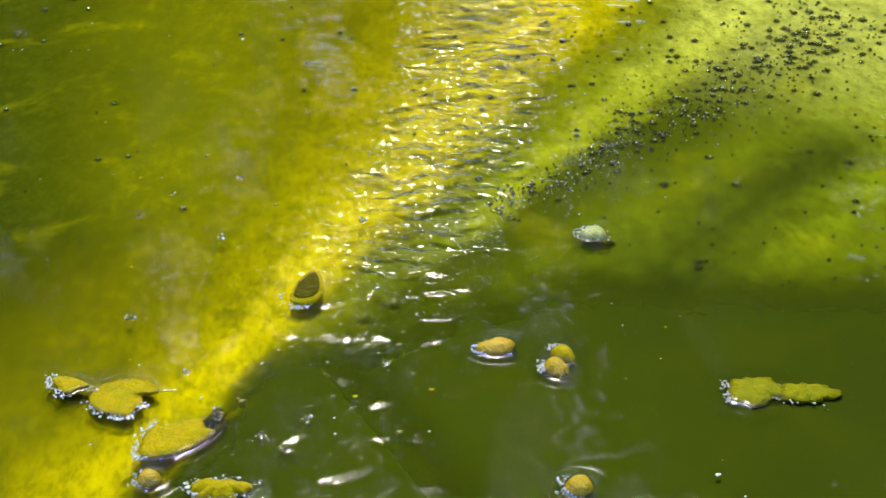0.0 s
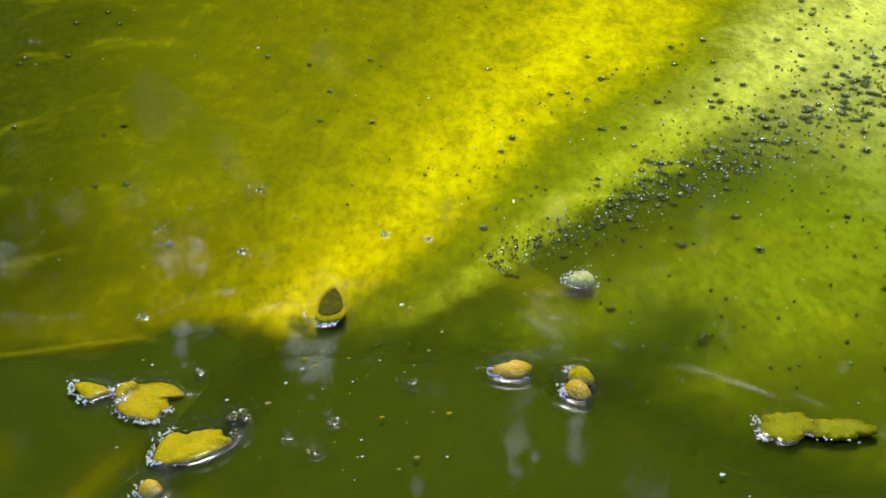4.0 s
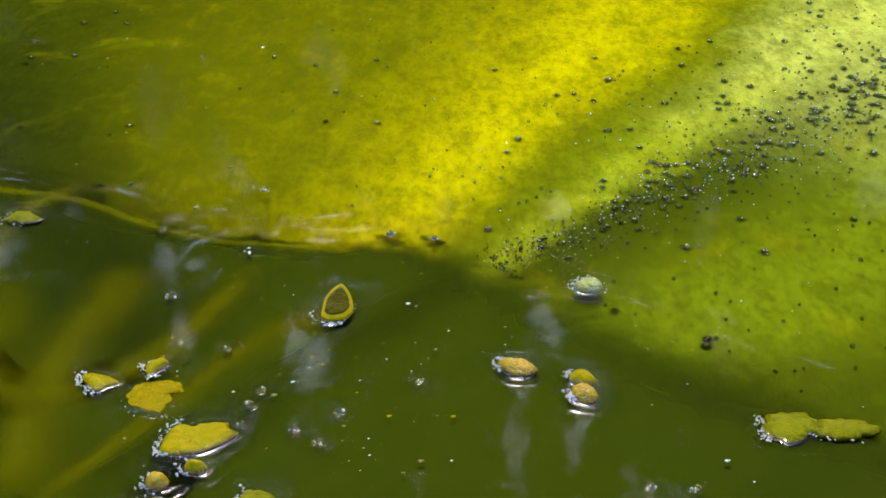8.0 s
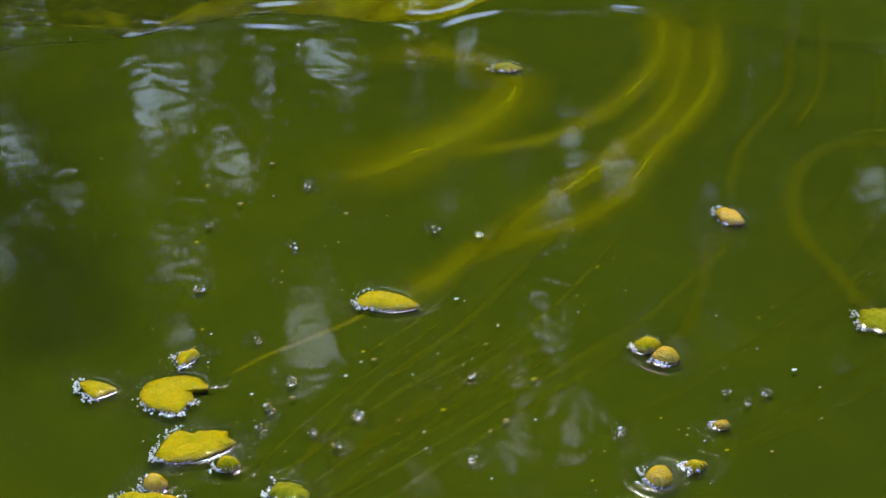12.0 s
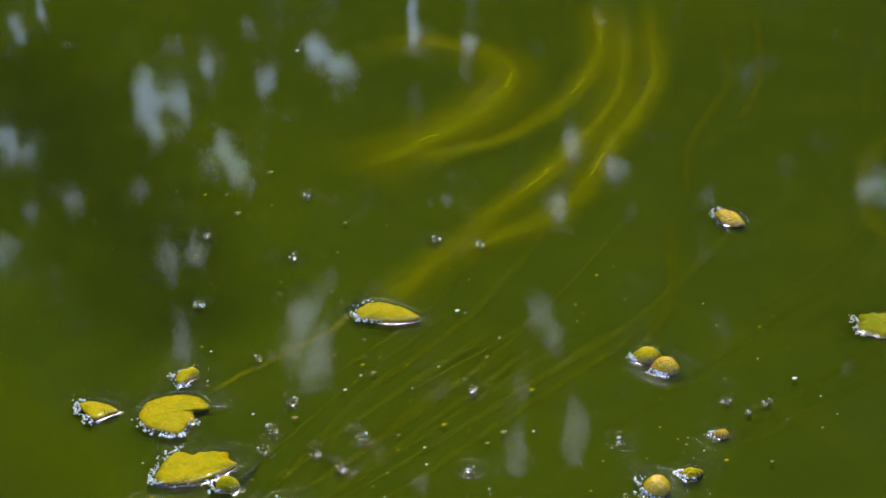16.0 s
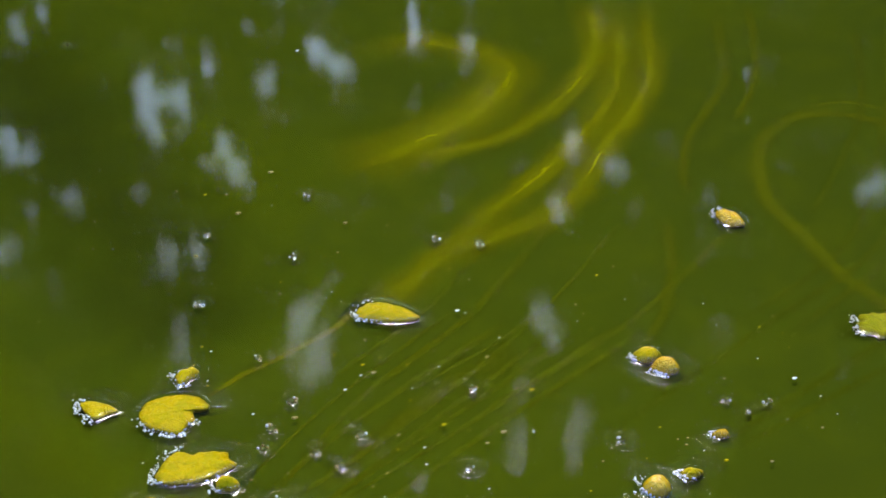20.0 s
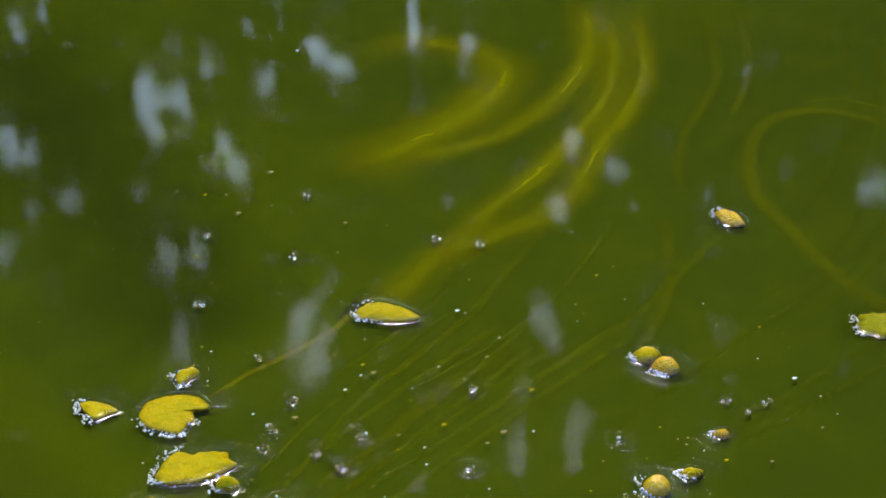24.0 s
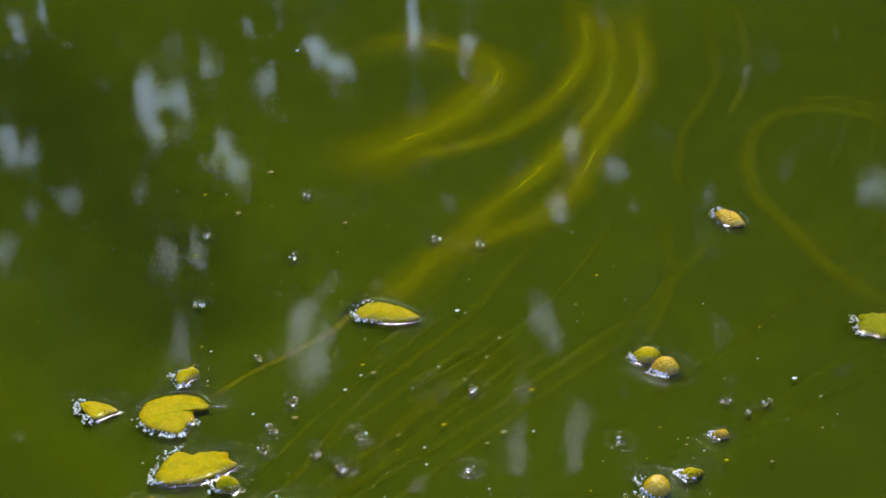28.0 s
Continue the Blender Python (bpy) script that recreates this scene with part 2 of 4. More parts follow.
# ---- building helpers ----
def finish(name, bm, material, parent=None, label="", smooth=True):
    me = bpy.data.meshes.new(name)
    bm.normal_update()
    bm.to_mesh(me)
    bm.free()
    me.materials.append(material)
    if smooth:
        for poly in me.polygons:
            poly.use_smooth = True
    ob = new(name, me)
    if parent is not None:
        ob.parent = parent
    if label:
        ob["label"] = label
    return ob


def part(name, bm, material, parent, label=""):
    return finish(name, bm, material, parent, label)


def spline(pts, n):
    """Points along a smooth curve through pts, n for each stretch."""
    p = [Vector(q) for q in pts]
    p = [p[0] * 2 - p[1]] + p + [p[-1] * 2 - p[-2]]
    out = []
    for i in range(1, len(p) - 2):
        a, b, c, d = p[i - 1:i + 3]
        for j in range(n):
            u = j / n
            out.append(0.5 * (2 * b + (c - a) * u + (2 * a - 5 * b + 4 * c - d) * u * u + (3 * b - a - 3 * c + d) * u ** 3))
    out.append(p[-2])
    return out


def rows_at(path, z=0.0):
    """Poses along a path of t, x, y, yaw and, where it is not z, the height."""
    return [(row[0], pose(row[1], row[2], row[4] if len(row) > 4 else z, 0, 0, row[3])) for row in path]


def sheet(name, x0, x1, y0, y1, nx, ny, z, material, height=None):
    bm = bmesh.new()
    vs = [[bm.verts.new((x0 + (x1 - x0) * i / nx, y0 + (y1 - y0) * j / ny, z)) for i in range(nx + 1)] for j in range(ny + 1)]
    if height:
        for r in vs:
            for q in r:
                q.co.z += height(q.co.x, q.co.y)
    for j in range(ny):
        for i in range(nx):
            bm.faces.new((vs[j][i], vs[j][i + 1], vs[j + 1][i + 1], vs[j + 1][i]))
    return finish(name, bm, material)


MOVES = []      # thing, rows


def moving(ob, rows):
    MOVES.append((ob, rows))
    return ob


# ---- setting ----
def bank(x, y):
    r = math.hypot(x * 0.8, y - 1.0) + 0.5 * noise.noise((x * 0.4, y * 0.4, 0.0))
    rise = min(1.0, max(0.0, (r - 4.6) / 1.6))
    return -0.35 + rise * rise * (3 - 2 * rise) * 0.85 + 0.06 * noise.noise((x, y, 3.0))


def build_ground():
    bm = bmesh.new()
    steps = [-400, -150, -60, -30] + [-15 + i * 0.5 for i in range(61)] + [30, 60, 150, 400]
    vs = [[bm.verts.new((x, y, bank(x, y))) for x in steps] for y in steps]
    for j in range(len(steps) - 1):
        for i in range(len(steps) - 1):
            bm.faces.new((vs[j][i], vs[j][i + 1], vs[j + 1][i + 1], vs[j + 1][i]))
    tagged(finish("ground", bm, M_BANK), "earthy grassed bank round a small pond", "ground", kind="structure")


build_ground()
tagged(sheet("water_body", -9, 9, -7, 9, 4, 4, -0.020, M_MURK), "dark olive-green murky pond water", "water", kind="structure")
skin = tagged(sheet("water", -14, 9, -7, 9, 4, 4, 0.0, M_WATER), "clear rippled skin of the pond water", "water", kind="structure")
moving(skin, rows_at(((0, 0, 0, 0), (1, 0.14, 0.004, 0), (1.6, 0.12, 0.008, 0), (2.2, 0.36, 0.012, 0), (3, 0.5, 0.02, 0), (5.5, 1.05, 0.03, 0), (8, 1.32, 0.04, 0), (9, 2.1, 0.06, 0), (9.7, 2.42, 0.07, 0), (11.6, 2.5, 0.08, 0), (14.5, 4.1, 0.1, 0), (28, 4.13, 0.1, 0))))


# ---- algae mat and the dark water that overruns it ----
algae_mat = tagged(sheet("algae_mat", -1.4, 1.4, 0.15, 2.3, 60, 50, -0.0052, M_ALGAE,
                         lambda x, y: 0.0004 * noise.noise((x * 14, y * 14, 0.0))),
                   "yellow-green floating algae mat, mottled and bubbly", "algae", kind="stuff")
MAT_PATH = ((0, 0.0600, 0.0524, 6.3), (0.5, 0.0829, 0.0766, 8.36), (1, 0.0932, 0.0883, 9.21), (1.5, 0.0697, 0.0752, 7.27), (2, 0.0389, 0.0338, 3.96), (2.5, 0.0092, 0.0076, 0.99), (3, 0.0247, 0.0212, 2.13), (3.5, 0.0116, 0.0093, 1.17), (5.5, -0.0054, -0.0053, -0.08), (6, -0.0073, -0.0069, 0.08), (7, 0.0015, 0.0021, -0.12), (7.5, 0.0114, 0.0114, 0.05), (8, 0, 0, 0), (8.5, -0.0614, -0.036, -4.3), (9, -0.1129, -0.0551, -7.33), (9.5, -0.0719, 0.0099, -7.33), (10, -0.0189, 0.1369, -7.33), (10.4, -0.0009, 0.2049, -7.33), (12.5, 0.0171, 0.2449, -7.33), (28, 0.0171, 0.2449, -7.33))
moving(algae_mat, rows_at(MAT_PATH))


def build_front(name, edge, z, soft, run_on, thin_start=0.0, thin_end=0.0):
    """A tongue of murky water with a ragged soft rim along edge."""
    pts = spline([(x, y, 0) for x, y in edge], 24)
    if run_on:
        pts.append(pts[-1] + (pts[-1] - pts[-24]).normalized() * run_on)
    for p in pts:
        p.y += 0.009 * noise.noise((p.x * 13, 0.0, z * 900)) + 0.003 * noise.noise((p.x * 40, 3.0, z * 900))
    bm = bmesh.new()
    uv = bm.loops.layers.uv.new("UVMap")
    rows, n = [], len(pts)
    first, last = pts[0].copy(), pts[-1].copy()
    thin = []
    for p in pts:
        a = (p - first).length / thin_start if thin_start else 1.0
        b = (p - last).length / thin_end if thin_end else 1.0
        thin.append(min(1.0, a, b))
    for back, v in ((0.0, 0.0), (soft * 0.5, 0.5), (soft, 1.0), (1.5, 1.0)):
        rows.append([(bm.verts.new((p.x - back * 0.9, p.y - back, z)), (u, v)) for p, u in zip(pts, thin)])
    for a, b in zip(rows, rows[1:]):
        for i in range(n - 1):
            f = bm.faces.new((b[i][0], b[i + 1][0], a[i + 1][0], a[i][0]))
            for loop, q in zip(f.loops, (b[i], b[i + 1], a[i + 1], a[i])):
                loop[uv].uv = q[1]
    ob = finish(name, bm, M_FRONT)
    ridge = bmesh.new()
    lanes = []
    for off, z in ((0.009, 0.0), (0.005, 0.0002), (0.002, 0.0006), (0.0, 0.0008), (-0.002, 0.0006), (-0.005, 0.0002), (-0.009, 0.0)):
        lanes.append([ridge.verts.new((p.x, p.y + off + 0.0015 * noise.noise((p.x * 30, p.y * 30, 0)), z * (0.55 + 0.6 * noise.noise((p.x * 9, p.y * 9, 2))) + 0.0002)) for p in pts])
    for a, b in zip(lanes, lanes[1:]):
        for i in range(n - 1):
            if min(thin[i], thin[i + 1]) < 1.0:
                continue
            ridge.faces.new((b[i], b[i + 1], a[i + 1], a[i]))
    part("water_ridge", ridge, M_RIM, ob, "low ridge of water along the rim")
    return ob


front_a = tagged(build_front("murky_water", ((-1.1485, 0.7504), (-0.7562, 0.7268), (-0.5079, 0.6971), (-0.3708, 0.6759), (-0.2838, 0.6493), (-0.233, 0.6303), (-0.1844, 0.6121), (-0.1366, 0.588), (-0.0928, 0.5754), (-0.0506, 0.5668), (-0.0177, 0.57), (0.0284, 0.5467), (0.0411, 0.5343)), -0.0022, 0.024, 0, thin_end=0.045),
                 "dark green murky water overrunning the algae mat", "water", kind="stuff")
FRONT_PATH = ((0, 0.4565, 0.3047, 71.8), (1, 0.3167, 0.1208, 49.19), (2, 0.2432, 0.0393, 37.5), (3, 0.1993, -0.0002, 29.98), (6, -0.0319, -0.0255, 5.58), (8, 0, 0, 0), (8.6, -0.1053, 0.0234, -8.37), (9, -0.1374, 0.1167, -8.55), (9.6, 0.0519, 0.2135, 8.63), (10.4, 0.06, 0.225, 8.63), (11, 0.06, 0.245, 8.63), (12.5, 0.06, 0.29, 8.63), (14.5, 0.06, 0.6, 8.63), (28, 0.06, 0.6, 8.63))
moving(front_a, rows_at(FRONT_PATH))
front_b = tagged(build_front("murky_water", ((-0.165, 0.515), (-0.105, 0.551), (-0.0616, 0.5673), (-0.0395, 0.5647), (-0.0093, 0.5595), (0.0283, 0.5457), (0.056, 0.5224), (0.0907, 0.49), (0.1228, 0.4619), (0.1494, 0.4426), (0.1758, 0.4226), (0.2164, 0.3908), (0.2909, 0.3307), (0.374, 0.2649)), -0.0024, 0.045, 1.6, thin_start=0.04),
                 "dark green murky water overrunning the algae mat", "water", kind="stuff")
moving(front_b, rows_at(((0, 0.3904, 0.1251, 40.77), (1, 0.27, 0.049, 28.39), (2, 0.0826, -0.0609, 7.14), (3, 0.0981, -0.0531, 8.29), (6, 0.0585, -0.0154, 5.12), (8, 0.008, 0.014, 0), (8.6, -0.027, -0.004, -8.29), (9, 0.0262, 0.101, -3.39), (9.6, 0.262, 0.262, 17.01), (10.4, 0.262, 0.28, 17.01), (12.5, 0.26, 0.37, 17.01), (14.5, 0.26, 0.7, 17.01), (28, 0.26, 0.7, 17.01))))
front_c = tagged(build_front("murky_water", ((-1.2, 0.5168), (-0.7, 0.6668), (-0.2913, 0.7668), (-0.2317, 0.7778), (-0.1867, 0.7795), (-0.1193, 0.8014), (-0.0656, 0.7996), (-0.0294, 0.7821), (-0.0014, 0.7735), (0.0231, 0.7812), (0.0598, 0.8104), (0.1162, 0.8308), (0.1918, 0.8423), (0.2351, 0.8365), (0.2821, 0.8086), (0.6, 0.6281), (1.2, 0.3381)), -0.00219, 0.009, 0),
                 "dark green murky water welling up behind the rim", "water", kind="stuff")
moving(front_c, rows_at(((0, -0.2021, -0.52, -12.1), (8, -0.2021, -0.52, -12.1), (9, -0.2021, -0.40, -12.1), (9.3, -0.2021, -0.20, -12.1), (9.6, -0.2021, -0.0175, -12.1), (10, 0, 0, 0), (10.4, 0, 0.0167, 0.45), (11, 0.0754, 0.0473, 5.73), (12, 0.1204, 0.0782, 9.91), (12.5, 0.14, 0.1, 11), (14.5, 0.16, 0.25, 11), (28, 0.16, 0.25, 11))))


# ---- streamers of algae in the water ----
def ribbon(bm, uv, fade, pts, width, z, taper=0.15):
    line = spline([(x, y, 0) for x, y in pts], 10)
    n, run, prev = len(line), 0.0, None
    for i, p in enumerate(line):
        d = (line[min(i + 1, n - 1)] - line[max(i - 1, 0)]).normalized()
        side = Vector((-d.y, d.x, 0))
        u = i / (n - 1)
        run += (p - line[i - 1]).length if i else 0.0
        end = min(1.0, u / taper, (1 - u) / taper)
        w = (width[0] + (width[1] - width[0]) * u) * 0.5
        row = []
        for j in range(5):
            q = bm.verts.new((p + side * w * (j / 2 - 1)) + Vector((0, 0, z)))
            q[fade] = end * end * (3 - 2 * end)
            row.append((q, (run * 6, j / 4)))
        if prev:
            for j in range(4):
                f = bm.faces.new((prev[j][0], row[j][0], row[j + 1][0], prev[j + 1][0]))
                for loop, q in zip(f.loops, (prev[j], row[j], row[j + 1], prev[j + 1])):
                    loop[uv].uv = q[1]
        prev = row


def build_streamer(lines, z, material, label, path):
    bm = bmesh.new()
    uv, fade = bm.loops.layers.uv.new("UVMap"), bm.verts.layers.float.new("fade")
    for i, (pts, width) in enumerate(lines):
        ribbon(bm, uv, fade, pts, width, z + 0.000012 * i)
    ob = tagged(finish("algae_streamer", bm, material), label, "algae", kind="stuff")
    if len(path[0]) == 5:
        return moving(ob, [(t, pose(x, y, dz, 0, 0, yaw)) for t, x, y, yaw, dz in path])
    return moving(ob, rows_at(path))


STREAM = ((0, -0.7441, -0.4709, -8.4129), (6, -0.6441, -0.3709, -8.4129), (8, -0.4641, -0.45, -8.4129), (8.6, -0.2441, -0.36, -8.4129), (9, -0.1989, -0.27, -3.5339), (9.6, -0.0712, -0.0388, -4.5484), (10.2, -0.0715, -0.0003, -8.2502), (11, -0.0434, 0.012, -6.1065), (12.5, -0.0298, 0.0035, -4.6854), (14.5, 0, 0, 0), (17, 0, 0, 0), (21, 0.007, 0.0005, 0.8), (26, 0.0131, 0.001, 1.5), (28, 0.014, 0.001, 1.6))
HOOK = ((0, -0.5104, -0.3807, 6.32), (3, -0.3604, -0.3207, 6.32), (8, -0.1604, -0.2607, 6.32), (8.6, -0.1895, -0.1972, 3.706), (9, -0.1753, -0.1088, 3.3073), (9.6, -0.128, -0.0696, 0.4231), (10.2, -0.0771, -0.0437, 0.2306), (11, -0.0707, -0.026, -3.1365), (12.5, -0.0526, -0.0087, -5.0054), (14.5, 0, 0, 0), (20, -0.001, 0.0005, 0), (28, -0.004, 0.002, 0.3))
RING = ((0, 0.5115, -0.4828, -11.0925), (6, 0.4115, -0.3828, -11.0925), (8, 0.1115, -0.2828, -11.0925), (8.6, -0.0885, -0.1828, -11.0925), (9, -0.0873, -0.1798, -7.3861), (9.6, -0.0494, -0.1244, -3.2927), (10.2, -0.0508, -0.0811, -3.9993), (11, -0.0414, -0.0399, -4.5891), (12.5, -0.0056, -0.0255, -2.541), (14.5, 0.0267, -0.02, -4), (17, 0.0134, -0.012, -2), (20, 0.0045, -0.004, 0), (24, 0, 0, 0), (28, 0, 0.003, 0))
FAN = ((0, -0.5934, -1.215, -6.0353), (6, -0.5434, -1.165, -6.0353), (8, -0.3934, -0.815, -6.0353), (8.6, -0.1934, -0.465, -6.0353), (9, -0.1542, -0.2995, -6.243), (9.6, -0.0411, -0.0686, -2.9214), (10.2, -0.0223, -0.0046, -2.3685), (11, -0.0165, -0.0002, -1.9486), (12.5, -0.0041, -0.0002, -0.6905), (14.5, 0, 0, 0), (17, 0, 0, 0), (21, 0.007, 0.0005, 0.8), (26, 0.0131, 0.001, 1.5), (28, 0.014, 0.001, 1.6))
CLOUD = ((0, -0.4, -0.1, 0), (5.5, -0.2, -0.06, 0), (8, -0.02, -0.01, 0), (8.6, 0, 0, 0), (9.6, -0.08, -0.02, 0), (12.5, -0.04, -0.01, 0), (14.5, 0, 0, 0), (28, 0.004, 0, 0))
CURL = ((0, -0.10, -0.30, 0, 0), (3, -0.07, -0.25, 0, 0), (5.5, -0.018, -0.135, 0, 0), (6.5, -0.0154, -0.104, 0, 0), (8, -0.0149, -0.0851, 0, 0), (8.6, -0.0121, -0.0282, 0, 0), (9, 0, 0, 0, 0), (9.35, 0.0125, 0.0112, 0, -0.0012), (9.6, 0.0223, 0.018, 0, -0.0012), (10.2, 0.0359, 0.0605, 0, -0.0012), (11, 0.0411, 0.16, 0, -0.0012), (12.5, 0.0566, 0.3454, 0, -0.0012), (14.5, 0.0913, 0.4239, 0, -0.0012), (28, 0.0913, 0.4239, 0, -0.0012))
LOOSE = "yellow-green streamer of loose algae drifting under the surface"
def strand(pts, width, material, path, z):
    """One broad soft ribbon of algae."""
    build_streamer([(pts, width)], z, material, LOOSE, path)


strand(((-0.0282, 0.6397), (0.0018, 0.6545), (0.0362, 0.6725), (0.0652, 0.708), (0.0848, 0.7464), (0.0976, 0.7838), (0.1010, 0.8289), (0.0990, 0.8888)), (0.026, 0.044), M_STREAM, STREAM, -0.00208)
strand(((-0.040, 0.492), (-0.0241, 0.513), (0.0043, 0.5558), (0.0332, 0.5993), (0.0587, 0.6365), (0.0803, 0.6773), (0.0964, 0.7117), (0.1072, 0.7504), (0.1139, 0.8104), (0.1180, 0.8888)), (0.034, 0.038), M_STREAM, STREAM, -0.00204)
strand(((-0.0115, 0.5271), (0.018, 0.5594), (0.0492, 0.5808), (0.0715, 0.6121), (0.0913, 0.6624), (0.1077, 0.697), (0.1233, 0.7384), (0.1302, 0.7752), (0.1330, 0.8196), (0.1420, 0.8888)), (0.036, 0.034), M_STREAM, STREAM, -0.00200)
build_streamer([(((-0.0366, 0.5085), (-0.048, 0.4886), (-0.0683, 0.4691), (-0.0835, 0.4559), (-0.1006, 0.437)), (0.0080, 0.0055))], -0.00196, M_TAIL, "thin thread of algae trailing from a floating leaf", STREAM)
strand(((-0.0643, 0.7795), (-0.0157, 0.8014), (0.0163, 0.7925), (0.0382, 0.7651), (0.0354, 0.7345), (0.018, 0.7006), (-0.0075, 0.6691), (-0.0315, 0.646), (-0.0602, 0.6241)), (0.058, 0.085), M_STREAM, HOOK, -0.00210)
build_streamer([(((0.185, 0.8681), (0.1774, 0.7925), (0.1703, 0.7424), (0.1538, 0.7043), (0.1371, 0.6691), (0.1281, 0.6303), (0.127, 0.5947)), (0.016, 0.010)),
                (((0.2079, 0.8681), (0.1987, 0.7925), (0.1856, 0.7345), (0.1629, 0.6828)), (0.012, 0.010)),
                (((0.0833, 0.4699), (0.1001, 0.504), (0.1087, 0.5467), (0.1112, 0.5835)), (0.010, 0.014))], -0.00206, M_WISP, "faint upright wisps of algae under the surface", STREAM)
build_streamer([(((0.2671, 0.6725), (0.2414, 0.6935), (0.2152, 0.7043), (0.1872, 0.6935), (0.1656, 0.6558), (0.1605, 0.6063), (0.1706, 0.5727), (0.1813, 0.5368), (0.1988, 0.5063), (0.2124, 0.4908)), (0.017, 0.020)),
                (((0.2734, 0.6935), (0.2518, 0.708), (0.2286, 0.7192), (0.2007, 0.7117)), (0.0071, 0.007))], -0.00206, M_RING, "thin ring of drifting algae under the surface", RING)
build_streamer([(((-0.0472, 0.3846), (-0.0231, 0.4174), (0.0037, 0.4502), (0.0356, 0.4781)), (0.0131, 0.0219))], -0.00214, M_WISP, LOOSE, STREAM)
# added sheet of dark colour for the darker, tree-mirroring left side
build_streamer([(((-0.3097, 0.8289), (-0.2359, 0.7117), (-0.1756, 0.6121), (-0.1255, 0.5224), (-0.0925, 0.4699)), (0.1974, 0.1407))], -0.00217, M_DARK, "added dark patch deepening the left side of the water", CLOUD)
build_streamer([(((-0.3245, 0.6365), (-0.2759, 0.6254), (-0.228, 0.6121), (-0.2004, 0.6063), (-0.175, 0.5959), (-0.1459, 0.577), (-0.1105, 0.5631), (-0.0772, 0.5579), (-0.0497, 0.5528), (-0.0384, 0.5427)), (0.0137, 0.0061))], -0.00212, M_SKIRT, "thin yellow rim of algae along the dark water", [(*row, -0.002 if row[0] > 9.3 else 0.0) for row in FRONT_PATH])
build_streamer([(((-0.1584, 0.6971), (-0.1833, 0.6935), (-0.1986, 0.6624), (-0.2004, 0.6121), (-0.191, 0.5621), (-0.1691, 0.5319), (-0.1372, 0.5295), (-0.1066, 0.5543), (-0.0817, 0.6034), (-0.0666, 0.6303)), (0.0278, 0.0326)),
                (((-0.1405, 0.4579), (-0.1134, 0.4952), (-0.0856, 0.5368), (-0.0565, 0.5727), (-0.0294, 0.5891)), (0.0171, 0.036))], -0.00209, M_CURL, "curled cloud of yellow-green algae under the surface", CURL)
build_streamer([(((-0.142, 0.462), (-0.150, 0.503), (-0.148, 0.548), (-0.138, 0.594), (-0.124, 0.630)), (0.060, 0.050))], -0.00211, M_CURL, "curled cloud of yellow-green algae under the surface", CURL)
build_streamer([(((-0.010, 0.425), (0.040, 0.508), (0.095, 0.575), (0.155, 0.640), (0.235, 0.715)), (0.130, 0.095))], -0.0030, M_LOBE, "lobe of dark water sliding over the algae mat",
               ((0, 0.022, -0.02, 0), (1, 0.01, -0.022, 2), (2, -0.02, -0.08, 4), (3, -0.04, -0.15, 4), (8, -0.04, -0.25, 4), (28, -0.04, -0.25, 4)))
build_streamer([(((-0.215, 0.480), (-0.175, 0.432), (-0.130, 0.392), (-0.080, 0.362)), (0.060, 0.080))], -0.00216, M_CLOUD, "cloud of green algae under the surface", CLOUD)


def build_fan():
    """Fine streaks that fan out over the open water."""
    rng = random.Random(11)
    lines = ([], [])
    base = [Vector((-0.0545, 0.3724)), Vector((-0.0055, 0.4315)), Vector((0.0539, 0.4952)), Vector((0.1112, 0.5835)), Vector((0.1518, 0.7117)), Vector((0.1667, 0.8482))]
    for i in range(22):
        right = i >= 12
        off = (0.05 + 0.009 * (i - 12) if right else -0.05 + 0.0074 * i) + rng.uniform(-0.003, 0.003)
        start = rng.randint(1, 3) if right else rng.randint(0, 1)
        stop = rng.randint(start + 3, 6) if right else start + 3
        pts = [(p.x + off * (0.55 + 0.3 * k) + rng.uniform(-0.005, 0.005), p.y - off * 0.25 + rng.uniform(-0.006, 0.006)) for k, p in enumerate(base)][start:stop]
        if len(pts) > 2:
            lines[right].append((pts, (rng.uniform(0.003, 0.006), rng.uniform(0.004, 0.010)) if not right else (rng.uniform(0.005, 0.009), rng.uniform(0.008, 0.016))))
    for right, material in ((False, M_FINE), (True, M_FAINT)):
        for i in range(2):
            build_streamer(lines[right][i::2], -0.00204 + 0.0001 * i, material, "fine streaks of algae fanning out under the surface", FAN)


build_fan()


